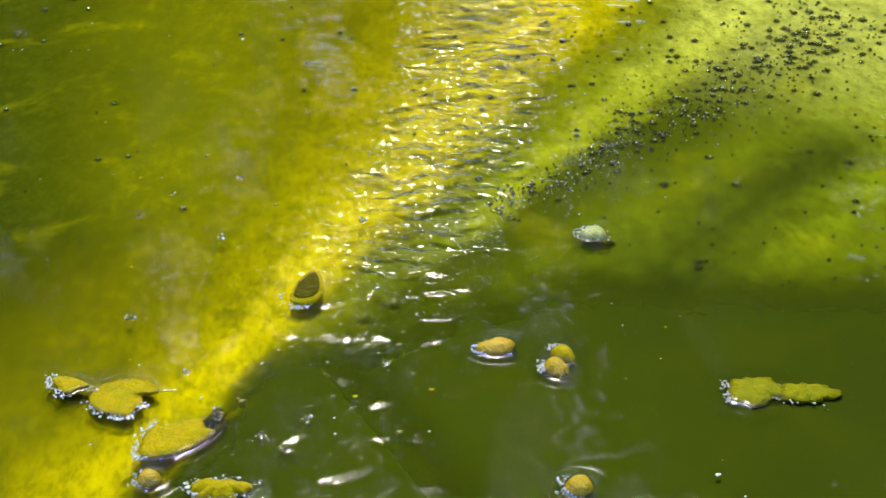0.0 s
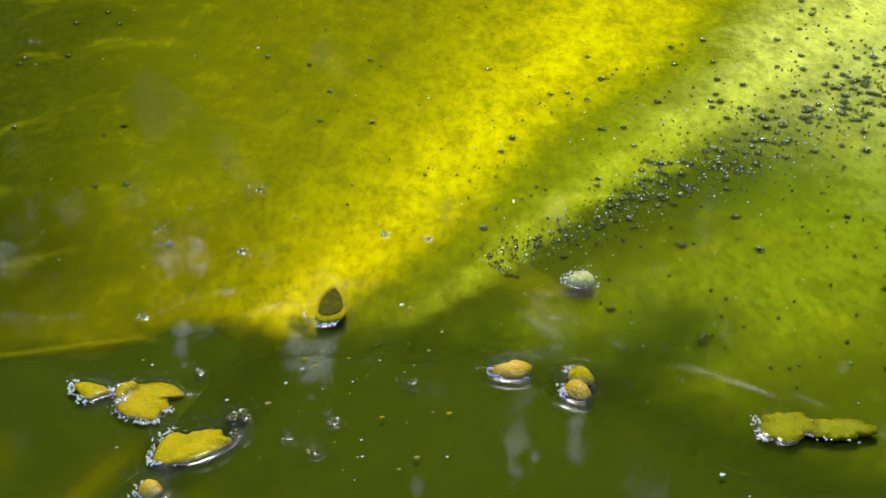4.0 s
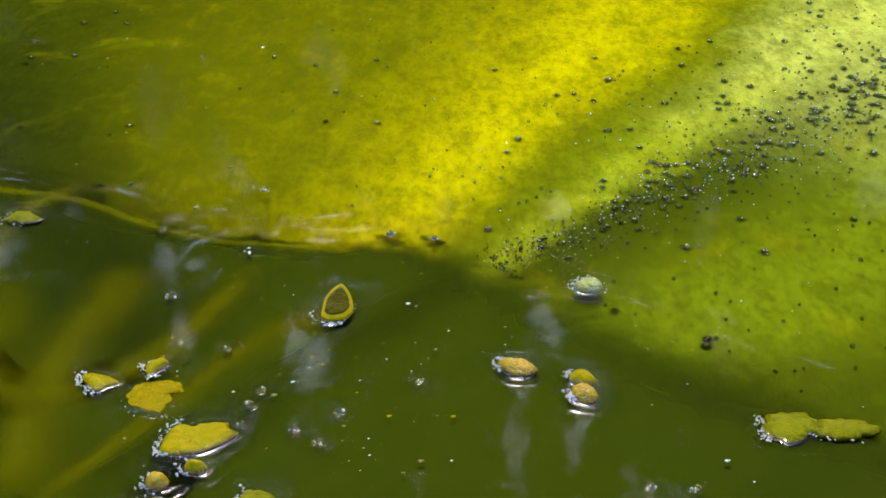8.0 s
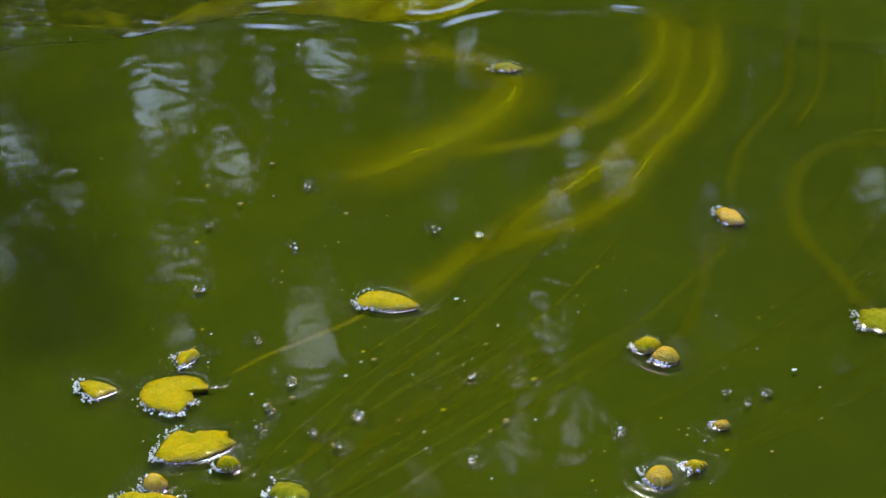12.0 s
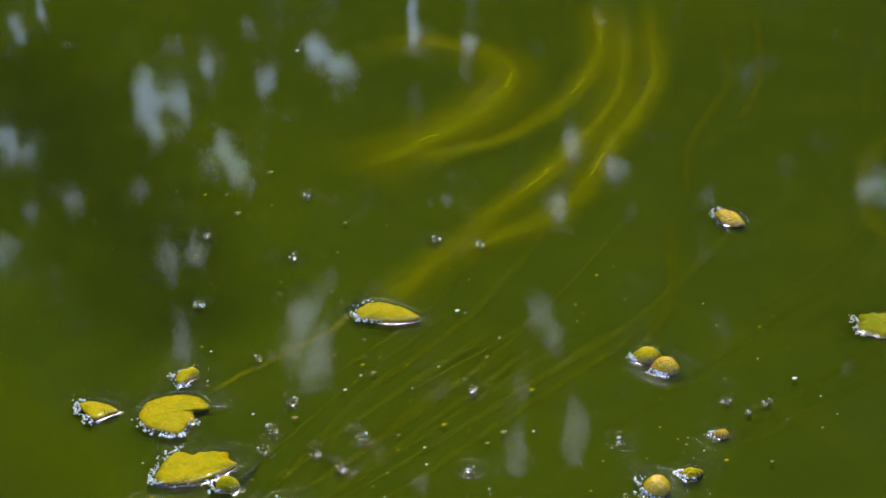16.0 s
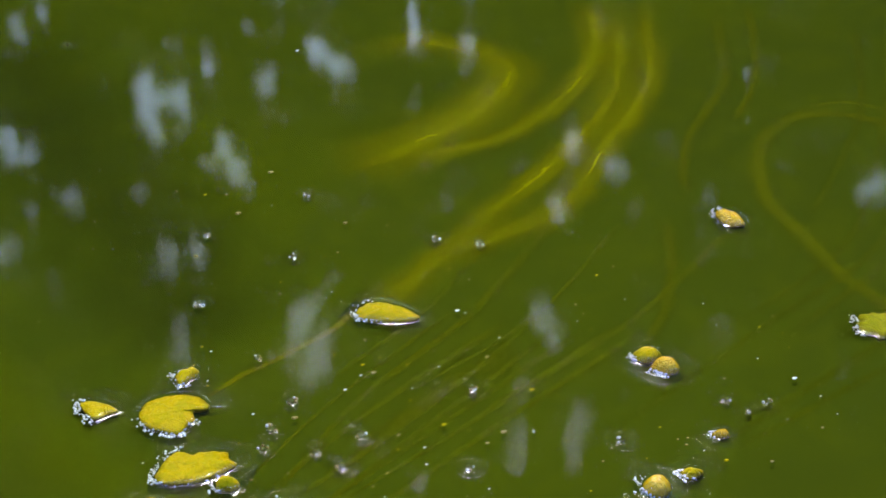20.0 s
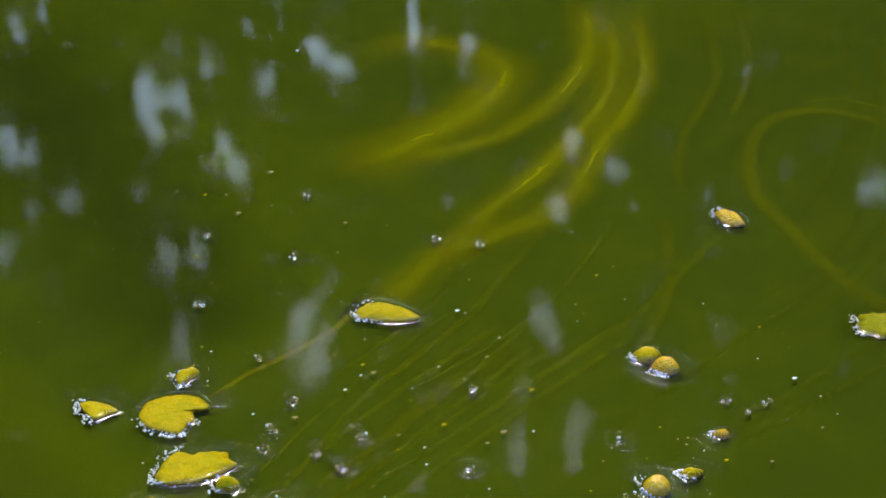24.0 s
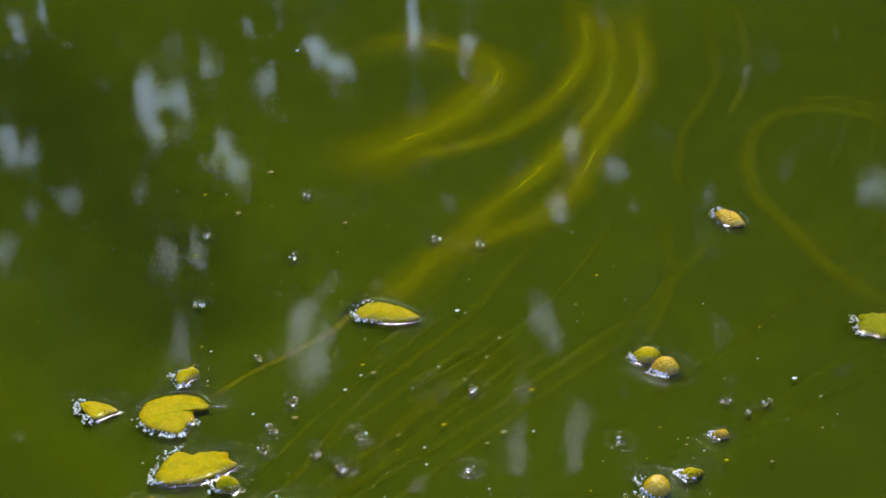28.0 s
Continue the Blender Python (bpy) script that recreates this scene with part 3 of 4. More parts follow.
# ---- leaves, seeds and scraps ----
def blob(bm, a, b, h, seed, ragged=0.12, cup=0.0, low=-0.0012, at=(0, 0, 0), rings=7, seg=48, edge=None, lumpy=1.0):
    """A domed scrap of leaf: uneven outline, rounded rim, closed below."""
    rng = random.Random(seed)
    ph = [rng.uniform(0, 6.28) for _ in range(5)]
    out = []
    for i in range(seg):
        t = 2 * math.pi * i / seg
        r = 1 + ragged * (0.5 * math.sin(2 * t + ph[0]) + 0.35 * math.sin(3 * t + ph[1]) + 0.3 * math.sin(5 * t + ph[2]) + 0.26 * math.sin(9 * t + ph[3]) + 0.22 * math.sin(14 * t + ph[4]))
        out.append((a * r * math.cos(t), b * r * math.sin(t)))
    if edge:
        # a torn outline through a few corners, frayed a little
        loop = [(x, y, 0) for x, y in edge]
        line = spline(loop[-1:] + loop + loop[:2], 8)[8:-9]
        out = [(p.x * (1 + 0.03 * noise.noise((i * 0.9, seed, 0))), p.y * (1 + 0.03 * noise.noise((i * 0.9, seed, 4)))) for i, p in enumerate(line)]
        seg = len(out)
    o = Vector(at)

    def z_at(s, x, y):
        dome = h * (1 - s ** 2.6)
        dish = -cup * h * (1 - s) ** 1.5
        return dome + dish + lumpy * 0.26 * h * noise.noise((x * 290 + seed, y * 290, 0.0)) + lumpy * 0.38 * h * noise.noise((x * 110 + seed, y * 110, 5.0)) * (1 - s * s)

    mid = bm.verts.new(o + Vector((0, 0, z_at(0, 0, 0))))
    rows = []
    for k in range(1, rings + 1):
        s = k / rings
        rows.append([bm.verts.new(o + Vector((x * s, y * s, z_at(s, x * s, y * s)))) for x, y in out])
    rows.append([bm.verts.new(o + Vector((x * 0.97, y * 0.97, low))) for x, y in out])
    for i in range(seg):
        j = (i + 1) % seg
        bm.faces.new((mid, rows[0][i], rows[0][j]))
        for p, q in zip(rows, rows[1:]):
            bm.faces.new((p[i], q[i], q[j], p[j]))
    bm.faces.new(rows[-1][::-1])
    return [(o.x + x, o.y + y) for x, y in out]


def rim_mesh(outline, height, reach=0.010):
    """Water drawn up against a floating thing."""
    bm = bmesh.new()
    c = Vector((sum(p[0] for p in outline) / len(outline), sum(p[1] for p in outline) / len(outline), 0))
    rows = []
    for f in (-0.06, 0.0, 0.08, 0.17, 0.27, 0.38, 0.5, 0.58, 0.65, 0.72, 0.79, 0.88, 1.0):
        s, g = f * reach, max(f, 0.0)
        z = 1.15 * height * math.exp(-g / 0.27) * (1 - g) ** 2 + 0.00015
        z += 0.16 * height * math.exp(-((f - 0.72) / 0.09) ** 2)
        row = []
        for p in outline:
            q = Vector((p[0], p[1], 0))
            d = (q - c).normalized()
            row.append(bm.verts.new(q + d * s + Vector((0, 0, z))))
        rows.append(row)
    n = len(outline)
    for a, b in zip(rows, rows[1:]):
        for i in range(n):
            j = (i + 1) % n
            bm.faces.new((a[i], b[i], b[j], a[j]))
    return bm


def ball(bm, c, r, squash=1.0, u=8, v=5):
    m = Matrix.Translation(c) @ Matrix.Diagonal((r, r, r * squash, 1))
    bmesh.ops.create_uvsphere(bm, u_segments=u, v_segments=v, radius=1.0, matrix=m)


def froth(thing, outline, seed, count, arc=(1.9, 5.2), size=(0.0002, 0.00068)):
    """Beads of air caught along part of the rim."""
    rng = random.Random(seed)
    n = len(outline)
    for _ in range(count * 4):
        t = rng.triangular(*arc)
        p = outline[int(t / (2 * math.pi) * n) % n]
        r = rng.uniform(*size)
        bm = bmesh.new()
        k = 1 + rng.triangular(0.0001, 0.0044, 0.0006) / max(0.004, math.hypot(*p))
        ball(bm, (p[0] * k, p[1] * k, r * 0.4), r, 0.8)
        part("air_bead", bm, M_FROTH_GLINT, thing, "whitish air bead")


def scrap(name, label, category, path, a, b, h, material, seed, beads=0, rim=0.0012, arc=(1.9, 5.2), **kw):
    thing = tagged(new(name), label, category)
    bm = bmesh.new()
    outline = blob(bm, a, b, h, seed, **kw)
    part("blade", bm, material, thing)
    part("water_rim", rim_mesh(outline, rim), M_RIM, thing, "water drawn up round the rim")
    if beads:
        froth(thing, outline, seed + 50, beads, arc)
    moving(thing, rows_at(path))
    return thing


scrap("leaf_scrap", "small yellow scrap of leaf floating with white froth", "leaf", ((0, -0.1544, 0.4464, 0), (1, -0.1559, 0.4509, 0), (2, -0.1489, 0.4426, 0), (3, -0.1443, 0.4426, 0), (6, -0.1448, 0.4418, 0), (8, -0.1427, 0.4483, 0), (8.6, -0.1443, 0.4502, 0), (9, -0.1445, 0.4521, 0), (9.6, -0.1444, 0.454, 0), (10.2, -0.1447, 0.4552, 0), (11, -0.144, 0.4521, 0), (12.5, -0.1416, 0.4389, 0), (14.5, -0.1392, 0.4297, 0), (28, -0.1392, 0.4297, 0)), 0.0077, 0.0048, 0.0014, M_YELLOW, 1, 14, edge=((0.0087, -0.0004), (0.0016, 0.0043), (-0.0045, 0.0051), (-0.0074, 0.0036), (-0.0042, -0.0015), (0.0002, -0.0061), (0.005, -0.0033)))
scrap("leaf", "round yellow floating leaf with a notch and frothy rim", "leaf", ((0, -0.1311, 0.437, 0), (1, -0.1324, 0.4445, 0), (2, -0.125, 0.4359, 0), (3, -0.1198, 0.4352, 0), (5.6, -0.1222, 0.4359, 0, -0.0027), (8, -0.1185, 0.4407, 0, -0.0028), (8.6, -0.1125, 0.4464, 0, -0.0022), (9, -0.1117, 0.4483, 0, -0.001), (9.6, -0.1119, 0.4494, 0), (10.2, -0.112, 0.4502, 0), (11, -0.112, 0.4475, 0), (12.5, -0.1101, 0.4345, 0), (14.5, -0.1087, 0.4262, 0), (28, -0.1087, 0.4262, 0)), 0.014, 0.0126, 0.0017, M_YELLOW, 2, 20, edge=((0.0149, 0.0057), (0.0092, 0.0116), (0.0009, 0.013), (-0.0067, 0.0108), (-0.0113, 0.0072), (-0.0125, -0.0007), (-0.008, -0.0071), (-0.0015, -0.0098), (0.0055, -0.0115), (0.0076, -0.0057), (0.0101, -0.0032), (0.0086, 0.0025), (0.0121, 0.0032)))
scrap("leaf", "oval ochre-yellow floating leaf with raised wrinkled rim", "leaf", ((0, -0.1044, 0.4112, 12), (1, -0.1062, 0.4153, 10.6667), (2, -0.1011, 0.4075, 9.3333), (3, -0.0972, 0.4078, 8), (6, -0.0979, 0.4052, 5.6), (8, -0.0957, 0.4119, 4), (8.6, -0.0971, 0.4139, 1.6), (9, -0.0972, 0.415, 0), (9.6, -0.0969, 0.4174, 0), (10.2, -0.0972, 0.4191, 0), (11, -0.097, 0.4163, 0), (12.5, -0.0954, 0.4028, 0), (14.5, -0.0941, 0.3947, 0), (28, -0.0941, 0.3947, 0)), 0.0158, 0.0086, 0.0028, M_YELLOW, 3, 20, cup=0.5, edge=((0.0156, 0.0019), (0.0122, 0.0052), (0.0106, 0.0091), (0.001, 0.0088), (-0.0022, 0.0075), (-0.0085, 0.0088), (-0.0123, 0.0032), (-0.0142, -0.0055), (-0.0102, -0.0089), (-0.0018, -0.0089), (0.0043, -0.007), (0.0111, -0.0026)))


def build_curled():
    """A cupped leaf that rolls over: brown wet hollow first, yellow back after."""
    thing = tagged(new("leaf"), "cupped leaf, yellow back and wet brown hollow, rolling over", "leaf")
    a, b = 0.015, 0.0075
    bm = bmesh.new()
    edge = ((0.015, -0.003), (0.0107, 0.0018), (0.0043, 0.0058), (-0.0034, 0.0085), (-0.0096, 0.0067), (-0.0131, 0.0009), (-0.0111, -0.0035), (-0.0053, -0.0052), (0.0022, -0.0065), (0.0096, -0.0056))
    outline = blob(bm, a, b, 0.0030, 4, cup=0.25, low=-0.0016, edge=edge)
    blade = part("blade", bm, M_YELLOW, thing)
    bm = bmesh.new()
    blob(bm, a, b, 0.0008, 4, cup=0.9, low=-0.0002, edge=[(x * 0.78, -y * 0.76) for x, y in edge][::-1])
    bmesh.ops.rotate(bm, verts=bm.verts, cent=(0, 0, 0), matrix=Matrix.Rotation(math.pi, 3, "X"))
    bmesh.ops.translate(bm, verts=bm.verts, vec=(0, 0, -0.0018))
    part("hollow", bm, M_BROWN, blade, "wet brown hollow")
    part("water_rim", rim_mesh(outline, 0.0014, 0.011), M_RIM, thing, "water drawn up round the rim")
    froth(thing, outline, 54, 14)
    moving(thing, rows_at(((0, -0.0614, 0.5154, 68), (1, -0.0622, 0.5247, 69.3333), (2, -0.0552, 0.5085, 70.6667), (3, -0.0495, 0.504, 72), (6, -0.0516, 0.4974, 80), (8, -0.0472, 0.5027, 75), (8.6, -0.0414, 0.4952, 40), (9, -0.0245, 0.5112, 0), (9.6, -0.0254, 0.514, 0), (10.2, -0.0259, 0.5149, 0), (11, -0.0258, 0.5122, 0), (12.5, -0.0255, 0.504, 0), (14.5, -0.0253, 0.4974, 0), (28, -0.0253, 0.4974, 0))))
    moving(blade, [(t, pose(0, 0, z, r, 0, 0)) for t, z, r in ((0, 0.0008, 180), (8.0, 0.0008, 180), (8.3, 0.0006, 120), (8.6, 0.0004, 50), (8.9, 0, 0), (28, 0, 0))])


build_curled()
scrap("seed", "small yellow-orange seed floating in the water", "seed", ((0, 0.0232, 0.4727, 35), (1, 0.0236, 0.4831, 36.6667), (2, 0.026, 0.4639, 38.3333), (3, 0.0303, 0.4579, 40), (6, 0.0272, 0.4529, 10), (8, 0.0315, 0.4579, 0), (8.6, 0.0397, 0.4651, -25), (8.8, 0.0566, 0.4823, -27.5), (9, 0.0775, 0.5054, -30), (9.3, 0.111, 0.5442, -30), (9.6, 0.1336, 0.57, -30), (10.2, 0.1428, 0.5847, -30), (11, 0.1426, 0.5835, -30), (12.5, 0.1421, 0.5808, -30), (14.5, 0.1419, 0.5797, -30), (28, 0.1419, 0.5797, -30)), 0.0075, 0.0053, 0.0036, M_ORANGE, 5, 8, rim=0.0018, ragged=0.08, lumpy=0.4, edge=((0.008, -0.001), (0.0023, 0.0044), (-0.0041, 0.0033), (-0.0078, 0.0051), (-0.0076, 0.0), (-0.0015, -0.0054), (0.0043, -0.0052)))
scrap("seed", "round yellow-orange seed floating in the water", "seed", ((0, 0.0508, 0.3839, 0), (1, 0.0501, 0.3694, 0), (3, 0.0512, 0.365, 0), (8, 0.0532, 0.365, 0), (8.6, 0.0548, 0.3709, 0), (9, 0.0644, 0.3839, 0), (9.6, 0.0828, 0.395, 0), (10.2, 0.083, 0.3963, 0), (11, 0.0827, 0.3947, 0), (12.5, 0.0806, 0.3867, 0), (14.5, 0.0798, 0.3839, 0), (28, 0.0798, 0.3839, 0)), 0.0055, 0.0046, 0.0046, M_ORANGE, 6, 9, rim=0.002, ragged=0.06, lumpy=0.35)
scrap("seed", "small orange seed floating beside the leaves", "seed", ((0, -0.1101, 0.3883, 0), (1, -0.1166, 0.3893, 0), (2, -0.1123, 0.383, 0), (3, -0.1084, 0.3827, 0), (6, -0.1095, 0.3815, 0), (8, -0.1071, 0.3867, 0), (8.6, -0.1083, 0.3902, 0), (9, -0.1088, 0.3928, 0), (9.6, -0.1084, 0.3944, 0), (10.2, -0.1089, 0.3956, 0), (11, -0.1085, 0.3934, 0), (12.5, -0.1072, 0.3815, 0), (14.5, -0.1061, 0.3724, 0), (28, -0.1061, 0.3724, 0)), 0.0045, 0.004, 0.004, M_ORANGE, 7, 6, rim=0.0018, ragged=0.06, lumpy=0.35)
scrap("leaf_scrap", "frayed yellow leaf scrap ringed with froth", "leaf", ((0, -0.0827, 0.3821, 0), (1, -0.0791, 0.3635, 0), (3, -0.0919, 0.3606, 0), (6, -0.1005, 0.3635, 0), (8, -0.11, 0.3709, 0), (8.6, -0.1103, 0.3778, 0), (9, -0.1106, 0.3796, 0), (10.2, -0.1129, 0.3805, 0), (11, -0.1107, 0.3802, 0), (12.5, -0.109, 0.3709, 0), (14.5, -0.1076, 0.3635, 0), (28, -0.1076, 0.3635, 0)), 0.0096, 0.0059, 0.004, M_YELLOW, 8, 18, ragged=0.3, arc=(0, 6.28))
scrap("leaf_scrap", "tiny yellow leaf fleck beside the oval leaf", "leaf", ((0, -0.0987, 0.365, 0), (3, -0.0944, 0.3635, 0), (6, -0.093, 0.3679, 0), (8, -0.0941, 0.3947, 0), (8.6, -0.0893, 0.4012, 0), (9, -0.0827, 0.4055, 0), (9.6, -0.0823, 0.4062, 0), (10.2, -0.0825, 0.4072, 0), (11, -0.0822, 0.4048, 0), (12.5, -0.0816, 0.3924, 0), (14.5, -0.0806, 0.3852, 0), (28, -0.0806, 0.3852, 0)), 0.0044, 0.0036, 0.004, M_YELLOW, 9, 6)
scrap("leaf_scrap", "limp yellow-green leaf scrap at the surface", "leaf", ((0, -0.0729, 0.355, 0), (3, -0.0709, 0.355, 0), (6, -0.07, 0.3635, 0), (8, -0.0685, 0.3769, 0), (8.6, -0.0568, 0.3855, 0), (9, -0.0566, 0.3877, 0), (9.6, -0.0577, 0.3883, 0), (10.2, -0.0586, 0.3893, 0), (11, -0.059, 0.3867, 0), (12.5, -0.0561, 0.3784, 0), (14.5, -0.0544, 0.3709, 0), (28, -0.0544, 0.3709, 0)), 0.0076, 0.0047, 0.0024, M_GREENISH, 10, 8, ragged=0.2)
scrap("leaf_scrap", "thin pale yellow sliver of leaf with froth", "leaf", ((0, -0.135, 0.4426, 0), (3, -0.1316, 0.4426, 0), (6, -0.1259, 0.4433, 0), (8, -0.1199, 0.4587, 0), (8.6, -0.112, 0.4687, 0), (9, -0.1079, 0.4732, 0), (9.6, -0.108, 0.474, 0), (10.2, -0.109, 0.4752, 0), (11, -0.1091, 0.4727, 0), (12.5, -0.1071, 0.4607, 0), (14.5, -0.1062, 0.4521, 0), (28, -0.1062, 0.4521, 0)), 0.0061, 0.004, 0.0026, M_YELLOW, 12, 8, edge=((0.0046, 0.0019), (0.0025, 0.005), (-0.0001, 0.0034), (-0.0047, 0.0003), (-0.0023, -0.0061), (0.0014, -0.0027)))
scrap("leaf_scrap", "pale yellow leaf crumb glistening with bubbles", "leaf", ((0, 0.0729, 0.5647, 0), (1, 0.0625, 0.5716, 0), (2, 0.0619, 0.5377, 0), (3, 0.0648, 0.5285, 0), (6, 0.0605, 0.5145, 0), (8, 0.0666, 0.5191, 0), (8.6, 0.0704, 0.5108, 0), (9, 0.1246, 0.5621, 0), (9.6, 0.2296, 0.6971, 0), (10.2, 0.3421, 0.7925, 0), (14.5, 0.4023, 0.8104, 0), (28, 0.4023, 0.8104, 0)), 0.0062, 0.0052, 0.0034, M_PALE, 13, 10, arc=(0, 6.28), rim=0.0016)
scrap("leaf_scrap", "tiny orange crumb of leaf", "leaf", ((0, 0.0673, 0.355, 0), (6, 0.0693, 0.355, 0), (8.6, 0.0756, 0.3724, 0), (9, 0.091, 0.4072, 0), (9.6, 0.1109, 0.4237, 0), (10.2, 0.1112, 0.4251, 0), (11, 0.1111, 0.4244, 0), (12.5, 0.1097, 0.4181, 0), (14.5, 0.1091, 0.4146, 0), (28, 0.1091, 0.4146, 0)), 0.0029, 0.002, 0.0018, M_ORANGE, 14, 3, ragged=0.3)
scrap("leaf_scrap", "small yellow-orange shred with bubbles", "leaf", ((0, 0.0582, 0.3439, 0), (6, 0.0601, 0.3439, 0), (8.6, 0.065, 0.3522, 0), (9, 0.0799, 0.3815, 0), (9.6, 0.0976, 0.4005, 0), (10.2, 0.0984, 0.4012, 0), (11, 0.0981, 0.3999, 0), (12.5, 0.0951, 0.394, 0), (14.5, 0.094, 0.3915, 0), (28, 0.094, 0.3915, 0)), 0.004, 0.0023, 0.0024, M_YELLOW, 15, 8, ragged=0.3)
scrap("leaf_scrap", "limp green leaf scrap drifting with the current", "leaf", ((0, -0.261, 0.4699, 0), (3, -0.2276, 0.4781, 0), (6, -0.2245, 0.5417, 0), (8, -0.2082, 0.5808, 0), (8.6, -0.1901, 0.6092, 0), (9, -0.1501, 0.6671, 0), (9.6, -0.0758, 0.7268, 0), (10.2, -0.0315, 0.7385, 0), (11, 0.0139, 0.752, 0), (12.5, 0.0438, 0.7727, 0), (14.5, 0.0640, 0.9000, 0), (28, 0.0660, 0.9200, 0)), 0.0074, 0.006, 0.0016, M_GREENISH, 16, 3, ragged=0.3)


def build_twin():
    thing = tagged(new("twin_seed"), "pair of joined yellow-orange seeds floating in the water", "seed")
    r = 0.0059
    bm = bmesh.new()
    o1 = blob(bm, r, r * 0.82, 0.0044, 21, ragged=0.07, lumpy=0.35, at=(r * 0.55, -r * 0.62, 0))
    part("seed_half", bm, M_ORANGE, thing, "orange seed half")
    bm = bmesh.new()
    o2 = blob(bm, r, r * 0.75, 0.004, 22, ragged=0.1, lumpy=0.4, at=(-r * 0.6, r * 0.7, 0))
    part("seed_half", bm, M_YELLOW, thing, "yellow seed half")
    part("water_rim", rim_mesh(o1, 0.0018), M_RIM, thing, "water drawn up round the rim")
    part("water_rim", rim_mesh(o2, 0.0014), M_RIM, thing, "water drawn up round the rim")
    froth(thing, o1, 60, 8, (3.3, 5.0))
    froth(thing, o2, 61, 7, (2.8, 4.4))
    moving(thing, rows_at(((0, 0.049, 0.4619, -62), (1, 0.0495, 0.4752, -60), (2, 0.0525, 0.454, -58), (3, 0.0568, 0.4494, -56), (6, 0.0539, 0.4407, -47.4286), (8, 0.0577, 0.4445, -41.7143), (8.6, 0.0569, 0.4378, -40), (8.8, 0.0652, 0.4445, -27.5), (9, 0.0775, 0.4571, -15), (9.3, 0.0879, 0.4679, -7.5), (9.6, 0.0922, 0.4732, 0), (10.2, 0.0923, 0.474, 0), (11, 0.0922, 0.4732, 0), (12.5, 0.0906, 0.4667, 0), (14.5, 0.09, 0.4619, 0), (28, 0.09, 0.4619, 0))))


build_twin()


def build_raft():
    thing = tagged(new("leaf_cluster"), "limp yellow-green leaf of two joined lobes, half under water", "leaf")
    bm = bmesh.new()
    u = 0.0224
    o1 = blob(bm, u * 0.5, u * 0.42, 0.0020, 31, ragged=0.2, at=(-u * 0.5, 0, 0))
    part("lobe", bm, M_GREENISH, thing)
    bm = bmesh.new()
    o2 = blob(bm, u * 0.55, u * 0.30, 0.0017, 32, ragged=0.22, at=(u * 0.45, 0, 0))
    part("lobe", bm, M_GREENISH, thing)
    froth(thing, o1, 70, 12, (2.4, 4.8))
    froth(thing, o2, 71, 8, (2.4, 5.2))
    part("water_rim", rim_mesh(o1, 0.0009), M_RIM, thing, "water drawn up round the rim")
    moving(thing, rows_at(((0, 0.139, 0.4426, -4), (1, 0.1474, 0.4548, -4), (2, 0.1464, 0.4345, -4), (3, 0.1484, 0.4237, -4), (6, 0.1438, 0.416, -4), (8, 0.1486, 0.4195, -4), (8.6, 0.1473, 0.4139, -10), (9, 0.1696, 0.4315, -8.4), (9.3, 0.1918, 0.4619, -7.2), (9.6, 0.2013, 0.4823, -6), (10.2, 0.206, 0.4943, -6), (11, 0.206, 0.4943, -6), (12.5, 0.2047, 0.4917, -6), (14.5, 0.204, 0.4891, -6), (28, 0.204, 0.4891, -6)), -0.0009))


build_raft()


# ---- specks and bubbles on the open water ----
ROUND = ((0, -0.1311, 0.437, 0), (1, -0.1324, 0.4445, 0), (2, -0.125, 0.4359, 0), (3, -0.1198, 0.4352, 0), (6, -0.1222, 0.4359, 0), (8, -0.1185, 0.4407, 0), (8.6, -0.1125, 0.4464, 0), (9, -0.1117, 0.4483, 0), (9.6, -0.1119, 0.4494, 0), (10.2, -0.112, 0.4502, 0), (11, -0.112, 0.4475, 0), (12.5, -0.1101, 0.4345, 0), (14.5, -0.1087, 0.4262, 0), (28, -0.1087, 0.4262, 0))
CURLED = ((0, -0.0614, 0.5154, 68), (1, -0.0622, 0.5247, 69.3333), (2, -0.0552, 0.5085, 70.6667), (3, -0.0495, 0.504, 72), (6, -0.0516, 0.4974, 80), (8, -0.0472, 0.5027, 75), (8.6, -0.0414, 0.4952, 40), (9, -0.0245, 0.5112, 0), (9.6, -0.0254, 0.514, 0), (10.2, -0.0259, 0.5149, 0), (11, -0.0258, 0.5122, 0), (12.5, -0.0255, 0.504, 0), (14.5, -0.0253, 0.4974, 0), (28, -0.0253, 0.4974, 0))
TWIN = ((0, 0.049, 0.4619, -62), (1, 0.0495, 0.4752, -60), (2, 0.0525, 0.454, -58), (3, 0.0568, 0.4494, -56), (6, 0.0539, 0.4407, -47.4286), (8, 0.0577, 0.4445, -41.7143), (8.6, 0.0569, 0.4378, -40), (8.8, 0.0652, 0.4445, -27.5), (9, 0.0775, 0.4571, -15), (9.3, 0.0879, 0.4679, -7.5), (9.6, 0.0922, 0.4732, 0), (10.2, 0.0923, 0.474, 0), (11, 0.0922, 0.4732, 0), (12.5, 0.0906, 0.4667, 0), (14.5, 0.09, 0.4619, 0), (28, 0.09, 0.4619, 0))
